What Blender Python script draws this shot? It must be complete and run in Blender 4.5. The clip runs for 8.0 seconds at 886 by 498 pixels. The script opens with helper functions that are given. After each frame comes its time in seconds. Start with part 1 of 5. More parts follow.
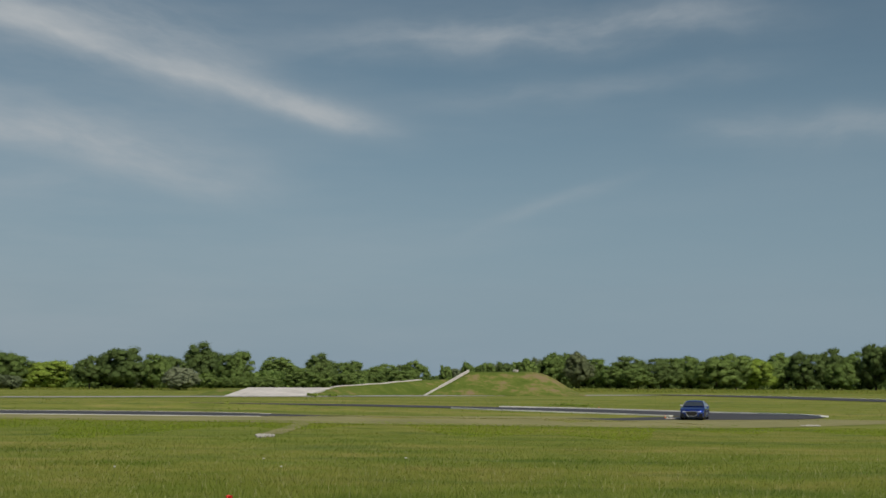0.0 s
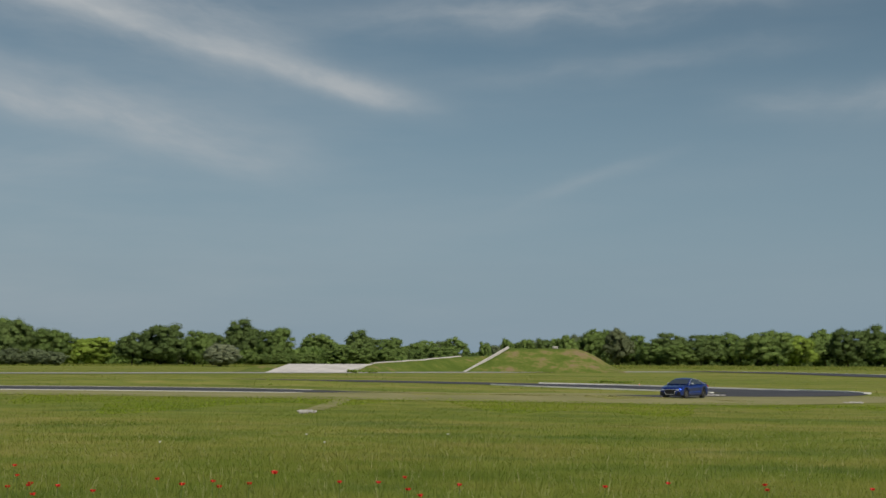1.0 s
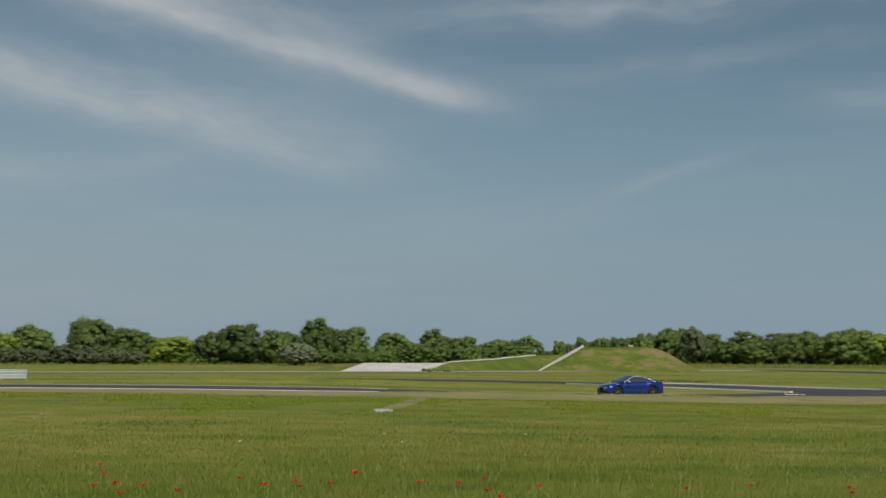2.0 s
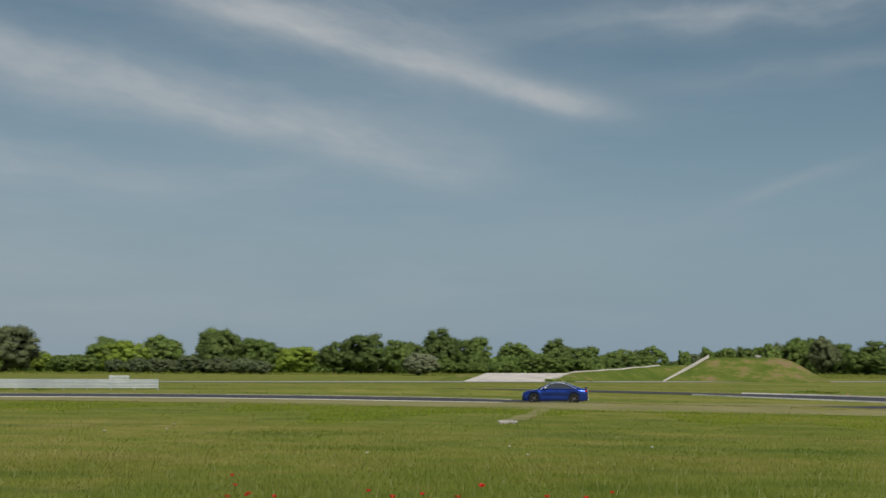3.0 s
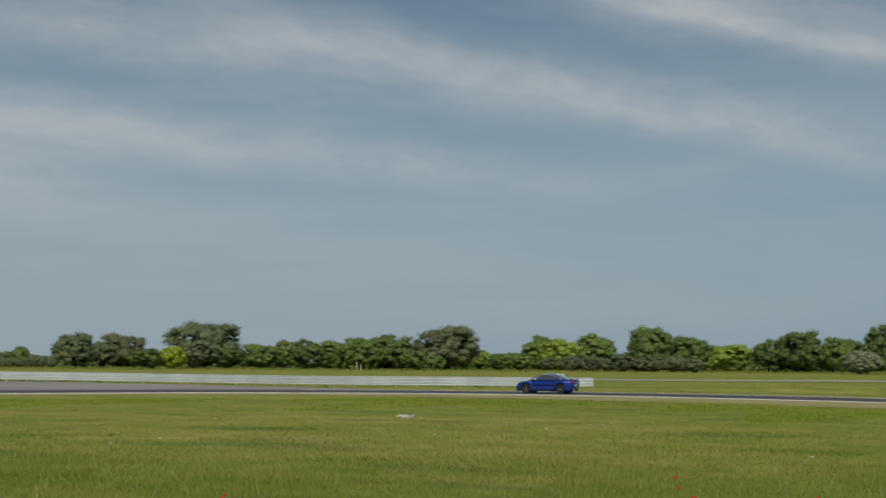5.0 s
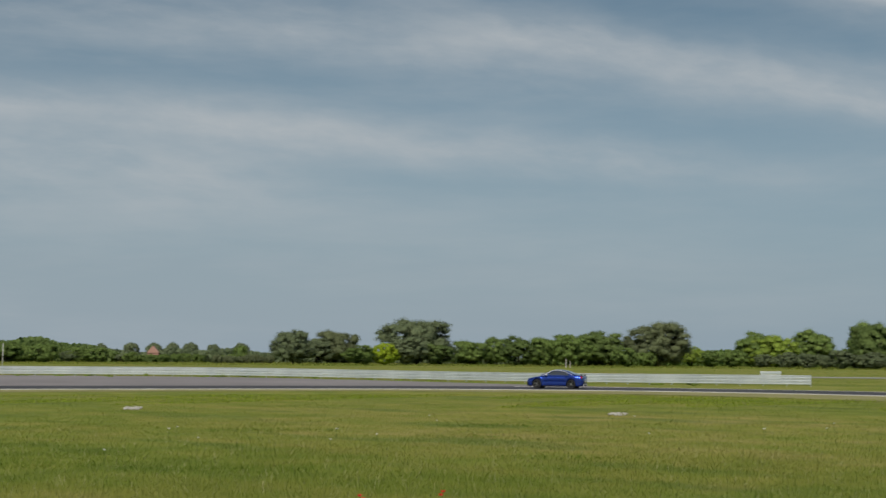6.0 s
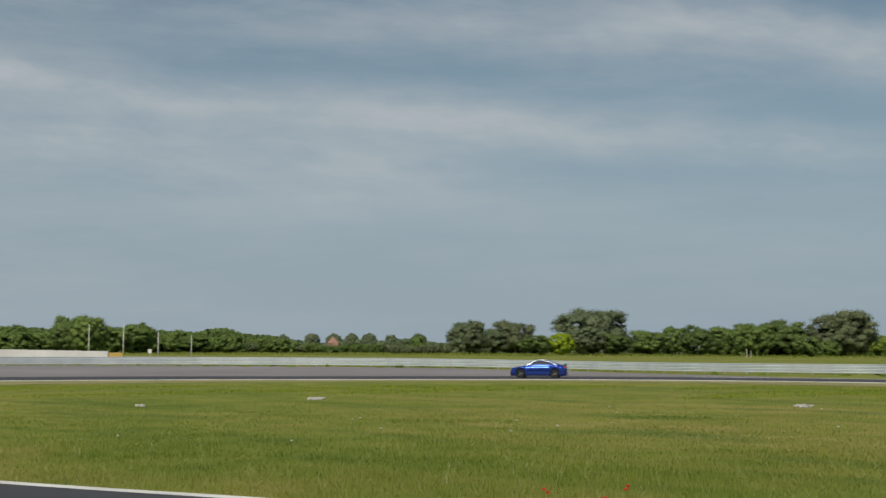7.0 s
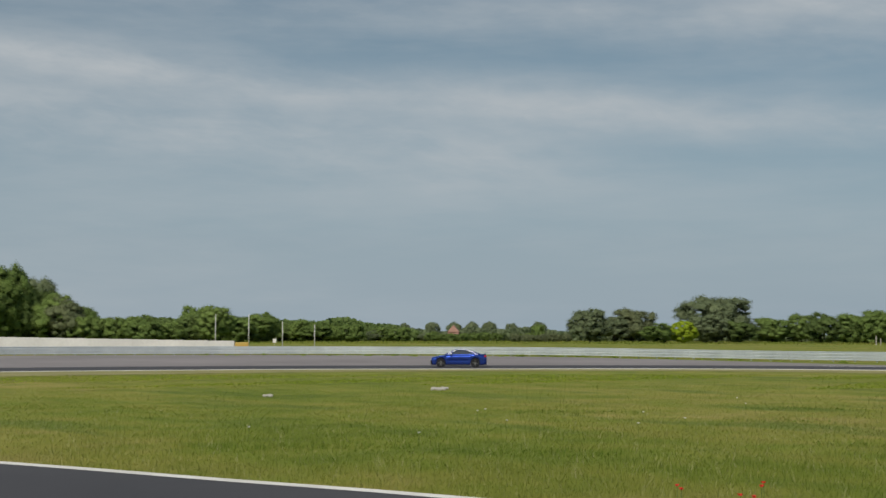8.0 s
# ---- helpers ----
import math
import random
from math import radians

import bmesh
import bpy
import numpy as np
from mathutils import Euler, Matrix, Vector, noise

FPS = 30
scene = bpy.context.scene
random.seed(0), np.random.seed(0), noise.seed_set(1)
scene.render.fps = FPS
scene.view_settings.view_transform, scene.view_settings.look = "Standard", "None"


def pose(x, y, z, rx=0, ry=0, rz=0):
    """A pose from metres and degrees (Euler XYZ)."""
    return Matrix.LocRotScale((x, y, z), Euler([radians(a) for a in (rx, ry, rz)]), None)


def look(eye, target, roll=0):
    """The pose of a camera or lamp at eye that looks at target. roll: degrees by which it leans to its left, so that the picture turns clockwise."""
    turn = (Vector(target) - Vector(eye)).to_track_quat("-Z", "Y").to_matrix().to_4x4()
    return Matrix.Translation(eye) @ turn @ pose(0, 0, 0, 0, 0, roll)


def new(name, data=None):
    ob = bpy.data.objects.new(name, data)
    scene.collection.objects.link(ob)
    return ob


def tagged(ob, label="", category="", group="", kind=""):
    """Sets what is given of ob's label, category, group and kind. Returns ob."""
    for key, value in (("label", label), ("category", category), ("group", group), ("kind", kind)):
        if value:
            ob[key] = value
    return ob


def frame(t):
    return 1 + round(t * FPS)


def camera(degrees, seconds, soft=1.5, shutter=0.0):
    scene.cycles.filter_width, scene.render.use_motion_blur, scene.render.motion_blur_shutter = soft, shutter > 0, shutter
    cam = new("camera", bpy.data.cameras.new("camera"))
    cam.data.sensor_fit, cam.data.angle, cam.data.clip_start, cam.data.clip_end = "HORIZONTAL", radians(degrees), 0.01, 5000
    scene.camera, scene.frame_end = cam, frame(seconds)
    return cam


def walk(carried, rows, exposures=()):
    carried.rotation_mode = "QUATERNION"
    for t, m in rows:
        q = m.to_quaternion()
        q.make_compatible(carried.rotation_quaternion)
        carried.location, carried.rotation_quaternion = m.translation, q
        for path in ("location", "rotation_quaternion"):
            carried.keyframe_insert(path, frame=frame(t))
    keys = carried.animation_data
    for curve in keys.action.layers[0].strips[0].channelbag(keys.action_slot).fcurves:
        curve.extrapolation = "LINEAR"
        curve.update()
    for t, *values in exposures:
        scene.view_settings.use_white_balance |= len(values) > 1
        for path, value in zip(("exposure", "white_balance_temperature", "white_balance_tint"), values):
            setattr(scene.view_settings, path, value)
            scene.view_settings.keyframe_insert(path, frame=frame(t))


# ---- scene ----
cam = camera(37.17, 8.0, soft=1.5, shutter=0.2)
EYE = 2.25
# seconds, sideways drift, rise, yaw, pitch, roll
ROWS = [
    (0.0, 0.00, 0.00, 0.18, 5.79, 0.26),
    (0.5, 0.035, 0.00, 0.78, 5.30, 0.30),
    (1.0, 0.07, 0.00, 1.88, 4.77, 0.29),
    (2.5, 0.18, 0.05, 7.41, 4.78, 0.26),
    (3.0, 0.21, 0.08, 10.39, 5.10, 0.32),
    (3.5, 0.24, 0.11, 14.10, 5.14, 0.38),
    (4.0, 0.277, 0.127, 18.90, 5.07, 0.37),
    (4.5, 0.313, 0.143, 23.75, 5.00, 0.36),
    (5.0, 0.35, 0.16, 28.92, 4.90, 0.36),
    (5.2, 0.37, 0.165, 30.87, 4.90, 0.37),
    (6.3, 0.48, 0.195, 40.40, 4.56, 0.43),
    (6.5, 0.50, 0.20, 41.98, 4.47, 0.42),
    (7.0, 0.55, 0.24, 45.55, 4.21, 0.27),
    (7.5, 0.625, 0.285, 48.15, 3.92, 0.18),
    (8.0, 0.70, 0.33, 50.73, 3.68, 0.10),
]
walk(cam, [(t, pose(-0.9 * s, -0.42 * s, EYE + up, 0, 0, yaw) @ pose(0, 0, 0, 90 + pitch) @ pose(0, 0, 0, 0, 0, roll))
           for t, s, up, yaw, pitch, roll in ROWS], exposures=[(0.0, 0.0), (3.5, 0.02), (5.0, 0.06), (6.5, 0.11), (8.0, 0.15)])

# ---- light ----
SUN_AZ, SUN_EL = 150.0, 46.0        # bearing clockwise from +y
sun = new("sun", bpy.data.lights.new("sun", "SUN"))
sun.data.energy, sun.data.angle, sun.data.color = 3.3, radians(0.6), (1.0, 0.93, 0.82)
_s = Vector((math.sin(radians(SUN_AZ)) * math.cos(radians(SUN_EL)), math.cos(radians(SUN_AZ)) * math.cos(radians(SUN_EL)), math.sin(radians(SUN_EL))))
sun.matrix_world = look(_s * 300, (0, 0, 0))


class Nodes:
    """Short hand for node trees."""

    def __init__(self, tree):
        self.tree = tree

    def add(self, kind, **values):
        node = self.tree.nodes.new(kind)
        for key, value in values.items():
            setattr(node, key, value)
        return node

    def put(self, socket, value):
        if isinstance(value, bpy.types.NodeSocket):
            self.tree.links.new(value, socket)
        else:
            socket.default_value = value

    def math(self, op, a, b=0.0, c=0.0, clamp=False):
        node = self.add("ShaderNodeMath", operation=op, use_clamp=clamp)
        for socket, value in zip(node.inputs, (a, b, c)):
            self.put(socket, value)
        return node.outputs[0]

    def noise(self, vector, scale, detail=4.0, rough=0.55, distortion=0.0):
        node = self.add("ShaderNodeTexNoise")
        self.put(node.inputs["Vector"], vector)
        for key, value in (("Scale", scale), ("Detail", detail), ("Roughness", rough), ("Distortion", distortion)):
            node.inputs[key].default_value = value
        return node.outputs["Fac"]

    def ramp(self, fac, stops):
        node = self.add("ShaderNodeValToRGB")
        els = node.color_ramp.elements
        while len(els) < len(stops):
            els.new(0.5)
        for el, (at, colour) in zip(els, stops):
            el.position, el.color = at, (*colour, 1.0)
        self.put(node.inputs[0], fac)
        return node.outputs[0]

    def mix(self, fac, a, b, blend="MIX"):
        node = self.add("ShaderNodeMix", data_type="RGBA", blend_type=blend)
        self.put(node.inputs[0], fac)
        for socket, value in ((node.inputs[6], a), (node.inputs[7], b)):
            self.put(socket, value if isinstance(value, bpy.types.NodeSocket) else (*value, 1.0))
        return node.outputs[2]

    def combine(self, x, y, z):
        node = self.add("ShaderNodeCombineXYZ")
        for socket, value in zip(node.inputs, (x, y, z)):
            self.put(socket, value)
        return node.outputs[0]

    def smooth(self, value, lo, hi, a=0.0, b=1.0):
        node = self.add("ShaderNodeMapRange", interpolation_type="SMOOTHSTEP")
        self.put(node.inputs[0], value)
        for i, v in enumerate((lo, hi, a, b)):
            self.put(node.inputs[1 + i], v)
        return node.outputs[0]


world = bpy.data.worlds.new("sky")
scene.world = world
world.use_nodes = True
w = Nodes(world.node_tree)
w.tree.nodes.clear()
sky = w.add("ShaderNodeTexSky", sky_type="NISHITA", sun_disc=False, sun_elevation=radians(SUN_EL), sun_rotation=radians(SUN_AZ),
            air_density=1.0, dust_density=0.6, ozone_density=1.2, altitude=100)
coord = w.add("ShaderNodeTexCoord").outputs["Generated"]
xyz = w.add("ShaderNodeSeparateXYZ")
w.put(xyz.inputs[0], coord)
deg = 180 / math.pi
bearing = w.math("MULTIPLY", w.math("ARCTAN2", xyz.outputs[0], xyz.outputs[1]), deg)
height = w.math("MULTIPLY", w.math("ARCSINE", xyz.outputs[2]), deg)
plane = w.combine(bearing, height, 0.0)
warp_n = w.add("ShaderNodeTexNoise")
w.put(warp_n.inputs["Vector"], plane)
warp_n.inputs["Scale"].default_value, warp_n.inputs["Detail"].default_value = 0.22, 5.0
warp = w.math("MULTIPLY", w.math("SUBTRACT", warp_n.outputs["Fac"], 0.5), 2.6)


def streak(a0, h0, a1, h1, width, strength, feather=0.25, grain=1.0, below=1.0):
    """A cirrus band between two points of the sky, in degrees, frayed by noise drawn out along it."""
    length, turn = math.hypot(a1 - a0, h1 - h0), math.atan2(h1 - h0, a1 - a0)
    dx, dy = w.math("SUBTRACT", bearing, a0), w.math("SUBTRACT", height, h0)
    c, s = math.cos(turn), math.sin(turn)
    along = w.math("ADD", w.math("MULTIPLY", dx, c), w.math("MULTIPLY", dy, s))
    across = w.math("SUBTRACT", w.math("MULTIPLY", dy, c), w.math("MULTIPLY", dx, s))
    across = w.math("ADD", across, w.math("MULTIPLY", warp, grain * 0.55))
    up = w.math("MAXIMUM", across, 0.0)
    down = w.math("MULTIPLY", w.math("MINIMUM", across, 0.0), below)
    dist = w.math("DIVIDE", w.math("ADD", up, down), width)
    body = w.math("EXPONENT", w.math("MULTIPLY", w.math("MULTIPLY", dist, dist), -1.0))
    ends = w.math("MULTIPLY", w.smooth(along, -feather * length, feather * length), w.smooth(along, length * (1 + 0.15), length * (1 - feather)))
    grainy = w.noise(w.combine(w.math("MULTIPLY", along, 0.22), w.math("MULTIPLY", across, 0.8), a0 * 0.37), 1.0, 5.0, 0.56)
    fibre = w.noise(w.combine(w.math("MULTIPLY", along, 0.5), w.math("MULTIPLY", across, 1.5), a0 * 0.71), 1.0, 5.0, 0.58, 0.9)
    fray = w.math("MULTIPLY", w.smooth(grainy, 0.25, 0.75, 1.0 - 0.72 * grain, 1.0), w.smooth(fibre, 0.25, 0.75, 0.84, 1.08))
    return w.math("MULTIPLY", w.math("MULTIPLY", body, ends), w.math("MULTIPLY", fray, min(strength * 1.5, 0.95)))


bands = [
    streak(-21.5, 15.7, -3.0, 10.9, 0.75, 0.62, 0.2, 0.7, 1.6),
    streak(-24.0, 17.0, -8.0, 12.9, 1.7, 0.40, 0.3, 1.0),
    streak(-38.0, 14.4, -8.6, 8.4, 1.4, 0.50, 0.2, 0.75, 1.7),
    streak(-50.0, 14.8, -18.0, 10.6, 1.5, 0.26, 0.3, 0.9),
    streak(-52.0, 10.8, -22.0, 7.6, 0.95, 0.36, 0.3, 0.8),
    streak(-76.0, 12.2, -36.0, 8.8, 1.0, 0.46, 0.25, 0.8),
    streak(-78.0, 10.2, -43.0, 7.2, 1.8, 0.42, 0.25, 0.7),
    streak(-74.0, 15.5, -34.0, 14.0, 2.0, 0.24, 0.3, 0.9),
    streak(-5.0, 14.6, 15.0, 15.6, 0.8, 0.34, 0.3, 1.0),
    streak(0.0, 12.3, 15.0, 13.4, 0.5, 0.13, 0.3, 1.0),
    streak(11.5, 10.8, 22.0, 10.6, 0.7, 0.26, 0.3, 0.8),
    streak(2.0, 6.9, 8.5, 9.0, 0.3, 0.16, 0.4, 0.8),
    streak(-24.0, 7.6, -9.0, 9.2, 1.1, 0.12, 0.4, 1.0),
]
cloud = bands[0]
for b in bands[1:]:
    cloud = w.math("SUBTRACT", w.math("ADD", cloud, b), w.math("MULTIPLY", cloud, b))
veil_n = w.noise(w.combine(w.math("MULTIPLY", bearing, 0.05), w.math("MULTIPLY", height, 0.28), 3.0), 1.0, 5.0, 0.6)
veil = w.math("MULTIPLY", w.smooth(veil_n, 0.35, 0.75), w.smooth(bearing, 25.0, -60.0, 0.05, 0.34))
low = w.math("MULTIPLY", w.smooth(height, 9.0, 0.0), w.smooth(bearing, 0.0, -62.0, 0.0, 0.42))
cloud = w.math("ADD", cloud, veil, clamp=True)
hsv = w.add("ShaderNodeHueSaturation")
hsv.inputs["Saturation"].default_value = 0.98
hsv.inputs["Value"].default_value = 0.50
hsv.inputs["Hue"].default_value = 0.482
w.put(hsv.inputs["Color"], sky.outputs[0])
haze = w.smooth(height, 17.0, -2.0, 0.0, 0.92)
far_air = w.mix(w.smooth(bearing, 10.0, -45.0), (2.08, 3.01, 3.82), (2.36, 3.11, 3.76))
clear = w.mix(low, w.mix(haze, hsv.outputs[0], far_air), (3.04, 3.64, 4.12))
colour = w.mix(cloud, clear, (4.1, 4.4, 4.6))
back = w.add("ShaderNodeBackground")
w.put(back.inputs[0], colour)
back.inputs[1].default_value = 0.1
out = w.add("ShaderNodeOutputWorld")
w.put(out.inputs[0], back.outputs[0])


# ---- materials ----
def material(name, rough=0.6, metal=0.0, colour=None, coat=0.0, spec=None):
    """A material, its Nodes and its shader."""
    m = bpy.data.materials.new(name)
    m.use_nodes = True
    n = Nodes(m.node_tree)
    b = n.tree.nodes["Principled BSDF"]
    b.inputs["Roughness"].default_value, b.inputs["Metallic"].default_value = rough, metal
    b.inputs["Coat Weight"].default_value = coat
    if spec is not None:
        b.inputs["Specular IOR Level"].default_value = spec
    if colour:
        b.inputs["Base Color"].default_value = (*colour, 1.0)
    return m, n, b


def position(n):
    return n.add("ShaderNodeNewGeometry").outputs["Position"]


def bump(n, b, fac, strength, distance):
    node = n.add("ShaderNodeBump")
    node.inputs["Strength"].default_value, node.inputs["Distance"].default_value = strength, distance
    n.put(node.inputs["Height"], fac)
    n.put(b.inputs["Normal"], node.outputs[0])


def mottled(name, dark, light, scale, rough=0.7, fine=0.0, relief=0.0, metal=0.0):
    """Two tones at two scales."""
    m, n, b = material(name, rough, metal)
    p = position(n)
    big = n.noise(p, scale, 5.0, 0.6)
    small = n.noise(p, fine or scale * 12, 4.0, 0.6)
    fac = n.math("ADD", n.math("MULTIPLY", big, 0.65), n.math("MULTIPLY", small, 0.35))
    n.put(b.inputs["Base Color"], n.ramp(fac, [(0.33, dark), (0.67, light)]))
    if relief:
        bump(n, b, small, 0.6, relief)
    return m


def field_colour(n):
    """Colour of the meadow, by place: green, with drier, lusher and darker drifts."""
    p = position(n)
    drawn = n.add("ShaderNodeMapping")
    drawn.inputs["Scale"].default_value = (0.30, 1.0, 1.0)
    drawn.inputs["Rotation"].default_value = (0, 0, radians(14))
    n.put(drawn.inputs[0], p)
    a = n.noise(drawn.outputs[0], 0.085, 4.0, 0.62)
    c = n.noise(p, 0.45, 4.0, 0.62)
    d = n.noise(drawn.outputs[0], 0.30, 4.0, 0.6)
    fac = n.math("ADD", n.math("MULTIPLY", a, 0.62), n.math("MULTIPLY", c, 0.38))
    tone = n.ramp(fac, [(0.36, (0.098, 0.150, 0.024)), (0.45, (0.158, 0.205, 0.036)), (0.54, (0.215, 0.230, 0.054)), (0.63, (0.285, 0.258, 0.096))])
    # tufts of darker, bluer growth
    return n.mix(n.smooth(d, 0.52, 0.68, 0.0, 0.70), tone, (0.085, 0.145, 0.032))


def ground_material():
    m, n, b = material("meadow_ground", 0.95, spec=0.1)
    base = field_colour(n)
    fine = n.noise(position(n), 9.0, 5.0, 0.7)
    coarse = n.noise(position(n), 0.33, 6.0, 0.7)
    tone = n.ramp(coarse, [(0.32, (0.84, 0.86, 0.70)), (0.5, (1.10, 1.06, 0.95)), (0.68, (1.26, 1.16, 1.05))])
    sward = n.mix(n.math("MULTIPLY", fine, 0.45), base, (0.16, 0.165, 0.055))
    n.put(b.inputs["Base Color"], n.mix(1.0, sward, tone, "MULTIPLY"))
    bump(n, b, fine, 0.4, 0.05)
    return m


def see_through(n, b, share):
    """Thin leaves and blades let part of the light through."""
    thin = n.add("ShaderNodeBsdfTranslucent")
    n.put(thin.inputs[0], b.inputs["Base Color"].links[0].from_socket)
    both = n.add("ShaderNodeMixShader")
    both.inputs[0].default_value = share
    n.put(both.inputs[1], b.outputs[0])
    n.put(both.inputs[2], thin.outputs[0])
    n.put(n.tree.nodes["Material Output"].inputs[0], both.outputs[0])


def blade_material(name, tint, dry, follow=0.82, gain=1.38):
    m, n, b = material(name, 0.7, spec=0.12)
    base = field_colour(n)
    isle = n.add("ShaderNodeNewGeometry").outputs["Random Per Island"]
    own = n.ramp(isle, [(0.0, tuple(0.82 * c for c in tint)), (0.5, tint), (0.9, tuple(1.22 * c for c in tint)), (1.0, dry)])
    bright = n.mix(1.0, base, (gain * 1.03, gain * 1.01, gain * 0.97), "MULTIPLY")
    n.put(b.inputs["Base Color"], n.mix(1 - follow, bright, own))
    see_through(n, b, 0.58)
    return m


def leaf_material(name, dark, mid, light):
    m, n, b = material(name, 0.75, spec=0.12)
    isle = n.add("ShaderNodeNewGeometry").outputs["Random Per Island"]
    own = n.add("ShaderNodeObjectInfo").outputs["Random"]
    big = n.noise(position(n), 0.22, 3.0, 0.6)
    fac = n.math("ADD", n.math("ADD", n.math("MULTIPLY", isle, 0.22), 0.13), n.math("ADD", n.math("MULTIPLY", big, 0.45), n.math("MULTIPLY", own, 0.16)))
    n.put(b.inputs["Base Color"], n.ramp(fac, [(0.22, dark), (0.5, mid), (0.85, light)]))
    see_through(n, b, 0.52)
    return m


GROUND = ground_material()
BLADE = blade_material("meadow_blade", (0.23, 0.29, 0.058), (0.42, 0.39, 0.17))
LUSH_BLADE = blade_material("lush_blade", (0.275, 0.370, 0.030), (0.34, 0.42, 0.05), 0.25, 1.5)
WEED_BLADE = blade_material("weed_blade", (0.120, 0.200, 0.024), (0.20, 0.28, 0.04), 0.15, 1.3)
SEED = mottled("pale_seed_head", (0.27, 0.28, 0.10), (0.40, 0.39, 0.19), 3.0, 0.9)
DRY = mottled("dry_verge", (0.185, 0.180, 0.058), (0.285, 0.260, 0.108), 0.25, 0.95, 6.0, 0.05)
DRY_BLADE = mottled("dry_blade", (0.24, 0.24, 0.075), (0.38, 0.345, 0.150), 0.5, 0.9)
ASPHALT = mottled("asphalt", (0.036, 0.036, 0.042), (0.062, 0.060, 0.066), 0.12, 0.85, 30.0, 0.004)
OLD_ASPHALT = mottled("worn_grey_asphalt", (0.17, 0.155, 0.155), (0.25, 0.23, 0.23), 0.08, 0.9, 20.0, 0.004)
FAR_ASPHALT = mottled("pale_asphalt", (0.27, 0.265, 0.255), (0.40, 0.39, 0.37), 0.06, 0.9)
PAINT = mottled("white_road_paint", (0.55, 0.54, 0.50), (0.80, 0.79, 0.75), 0.9, 0.7, 14.0)
KERB = mottled("weathered_kerb_paint", (0.50, 0.49, 0.46), (0.76, 0.75, 0.71), 0.35, 0.8, 9.0)
CONCRETE = mottled("pale_concrete", (0.46, 0.43, 0.40), (0.66, 0.62, 0.58), 0.25, 0.85, 4.0, 0.01)
WALL = mottled("whitewashed_concrete", (0.46, 0.45, 0.45), (0.60, 0.59, 0.585), 0.2, 0.85, 3.0)
STEEL = mottled("galvanised_steel", (0.46, 0.50, 0.52), (0.64, 0.68, 0.69), 0.5, 0.42, 9.0, 0.0, 0.45)
STONE = mottled("pale_rubble", (0.30, 0.275, 0.24), (0.58, 0.55, 0.50), 2.5, 0.9, 14.0, 0.02)
BARK = mottled("bark", (0.06, 0.05, 0.035), (0.14, 0.12, 0.09), 2.0, 0.95, 9.0, 0.03)
def bank_material():
    m, n, b = material("mown_bank", 0.95, spec=0.1)
    p = position(n)
    big, small = n.noise(p, 0.075, 5.0, 0.65), n.noise(p, 1.1, 5.0, 0.7)
    mid = n.noise(p, 0.32, 4.0, 0.7)
    fac = n.math("ADD", n.math("ADD", n.math("MULTIPLY", big, 0.62), n.math("MULTIPLY", small, 0.30)), n.math("MULTIPLY", n.math("SUBTRACT", mid, 0.5), 0.95))
    fac = n.math("ADD", fac, 0.02)
    sep = n.add("ShaderNodeSeparateXYZ")
    n.put(sep.inputs[0], p)
    fac = n.math("ADD", fac, n.smooth(sep.outputs[0], 12.0, 19.0, 0.0, 0.085))       # the worn, bare end
    n.put(b.inputs["Base Color"], n.ramp(fac, [(0.34, (0.085, 0.125, 0.020)), (0.50, (0.125, 0.160, 0.030)), (0.58, (0.200, 0.185, 0.060)), (0.68, (0.235, 0.175, 0.095))]))
    bump(n, b, small, 0.7, 0.15)
    return m


BERM = bank_material()
LEAF = {
    "dark": leaf_material("leaf_dark", (0.088, 0.129, 0.046), (0.153, 0.220, 0.070), (0.257, 0.345, 0.112)),
    "mid": leaf_material("leaf_mid", (0.113, 0.171, 0.050), (0.201, 0.290, 0.083), (0.338, 0.447, 0.131)),
    "lime": leaf_material("leaf_lime", (0.192, 0.267, 0.050), (0.344, 0.458, 0.084), (0.503, 0.637, 0.126)),
    "olive": leaf_material("leaf_olive", (0.124, 0.150, 0.078), (0.208, 0.244, 0.126), (0.318, 0.365, 0.190)),
    "grey": leaf_material("leaf_grey", (0.122, 0.156, 0.084), (0.205, 0.256, 0.137), (0.323, 0.384, 0.211)),
    "pale": leaf_material("leaf_pale", (0.22, 0.255, 0.145), (0.33, 0.37, 0.225), (0.44, 0.48, 0.32)),
    "sallow": leaf_material("leaf_sallow", (0.135, 0.172, 0.092), (0.215, 0.265, 0.140), (0.310, 0.370, 0.200)),
    "vivid": leaf_material("leaf_vivid", (0.230, 0.310, 0.026), (0.370, 0.480, 0.038), (0.500, 0.620, 0.058)),
}


# ---- building helpers ----
def mesh_object(name, verts, faces, mat, parent=None, label="", smooth=False):
    me = bpy.data.meshes.new(name)
    me.from_pydata([tuple(v) for v in verts], [], faces)
    if smooth:
        me.polygons.foreach_set("use_smooth", [True] * len(me.polygons))
    me.update()
    ob = new(name, me)
    if mat:
        me.materials.append(mat)
    if parent:
        ob.parent = parent
    return tagged(ob, label) if label else ob


def part(name, bm, mat, parent, label="", smooth=False):
    me = bpy.data.meshes.new(name)
    for f in bm.faces:
        f.smooth = smooth
    bm.to_mesh(me)
    bm.free()
    me.materials.append(mat)
    ob = new(name, me)
    ob.parent = parent
    return tagged(ob, label) if label else ob


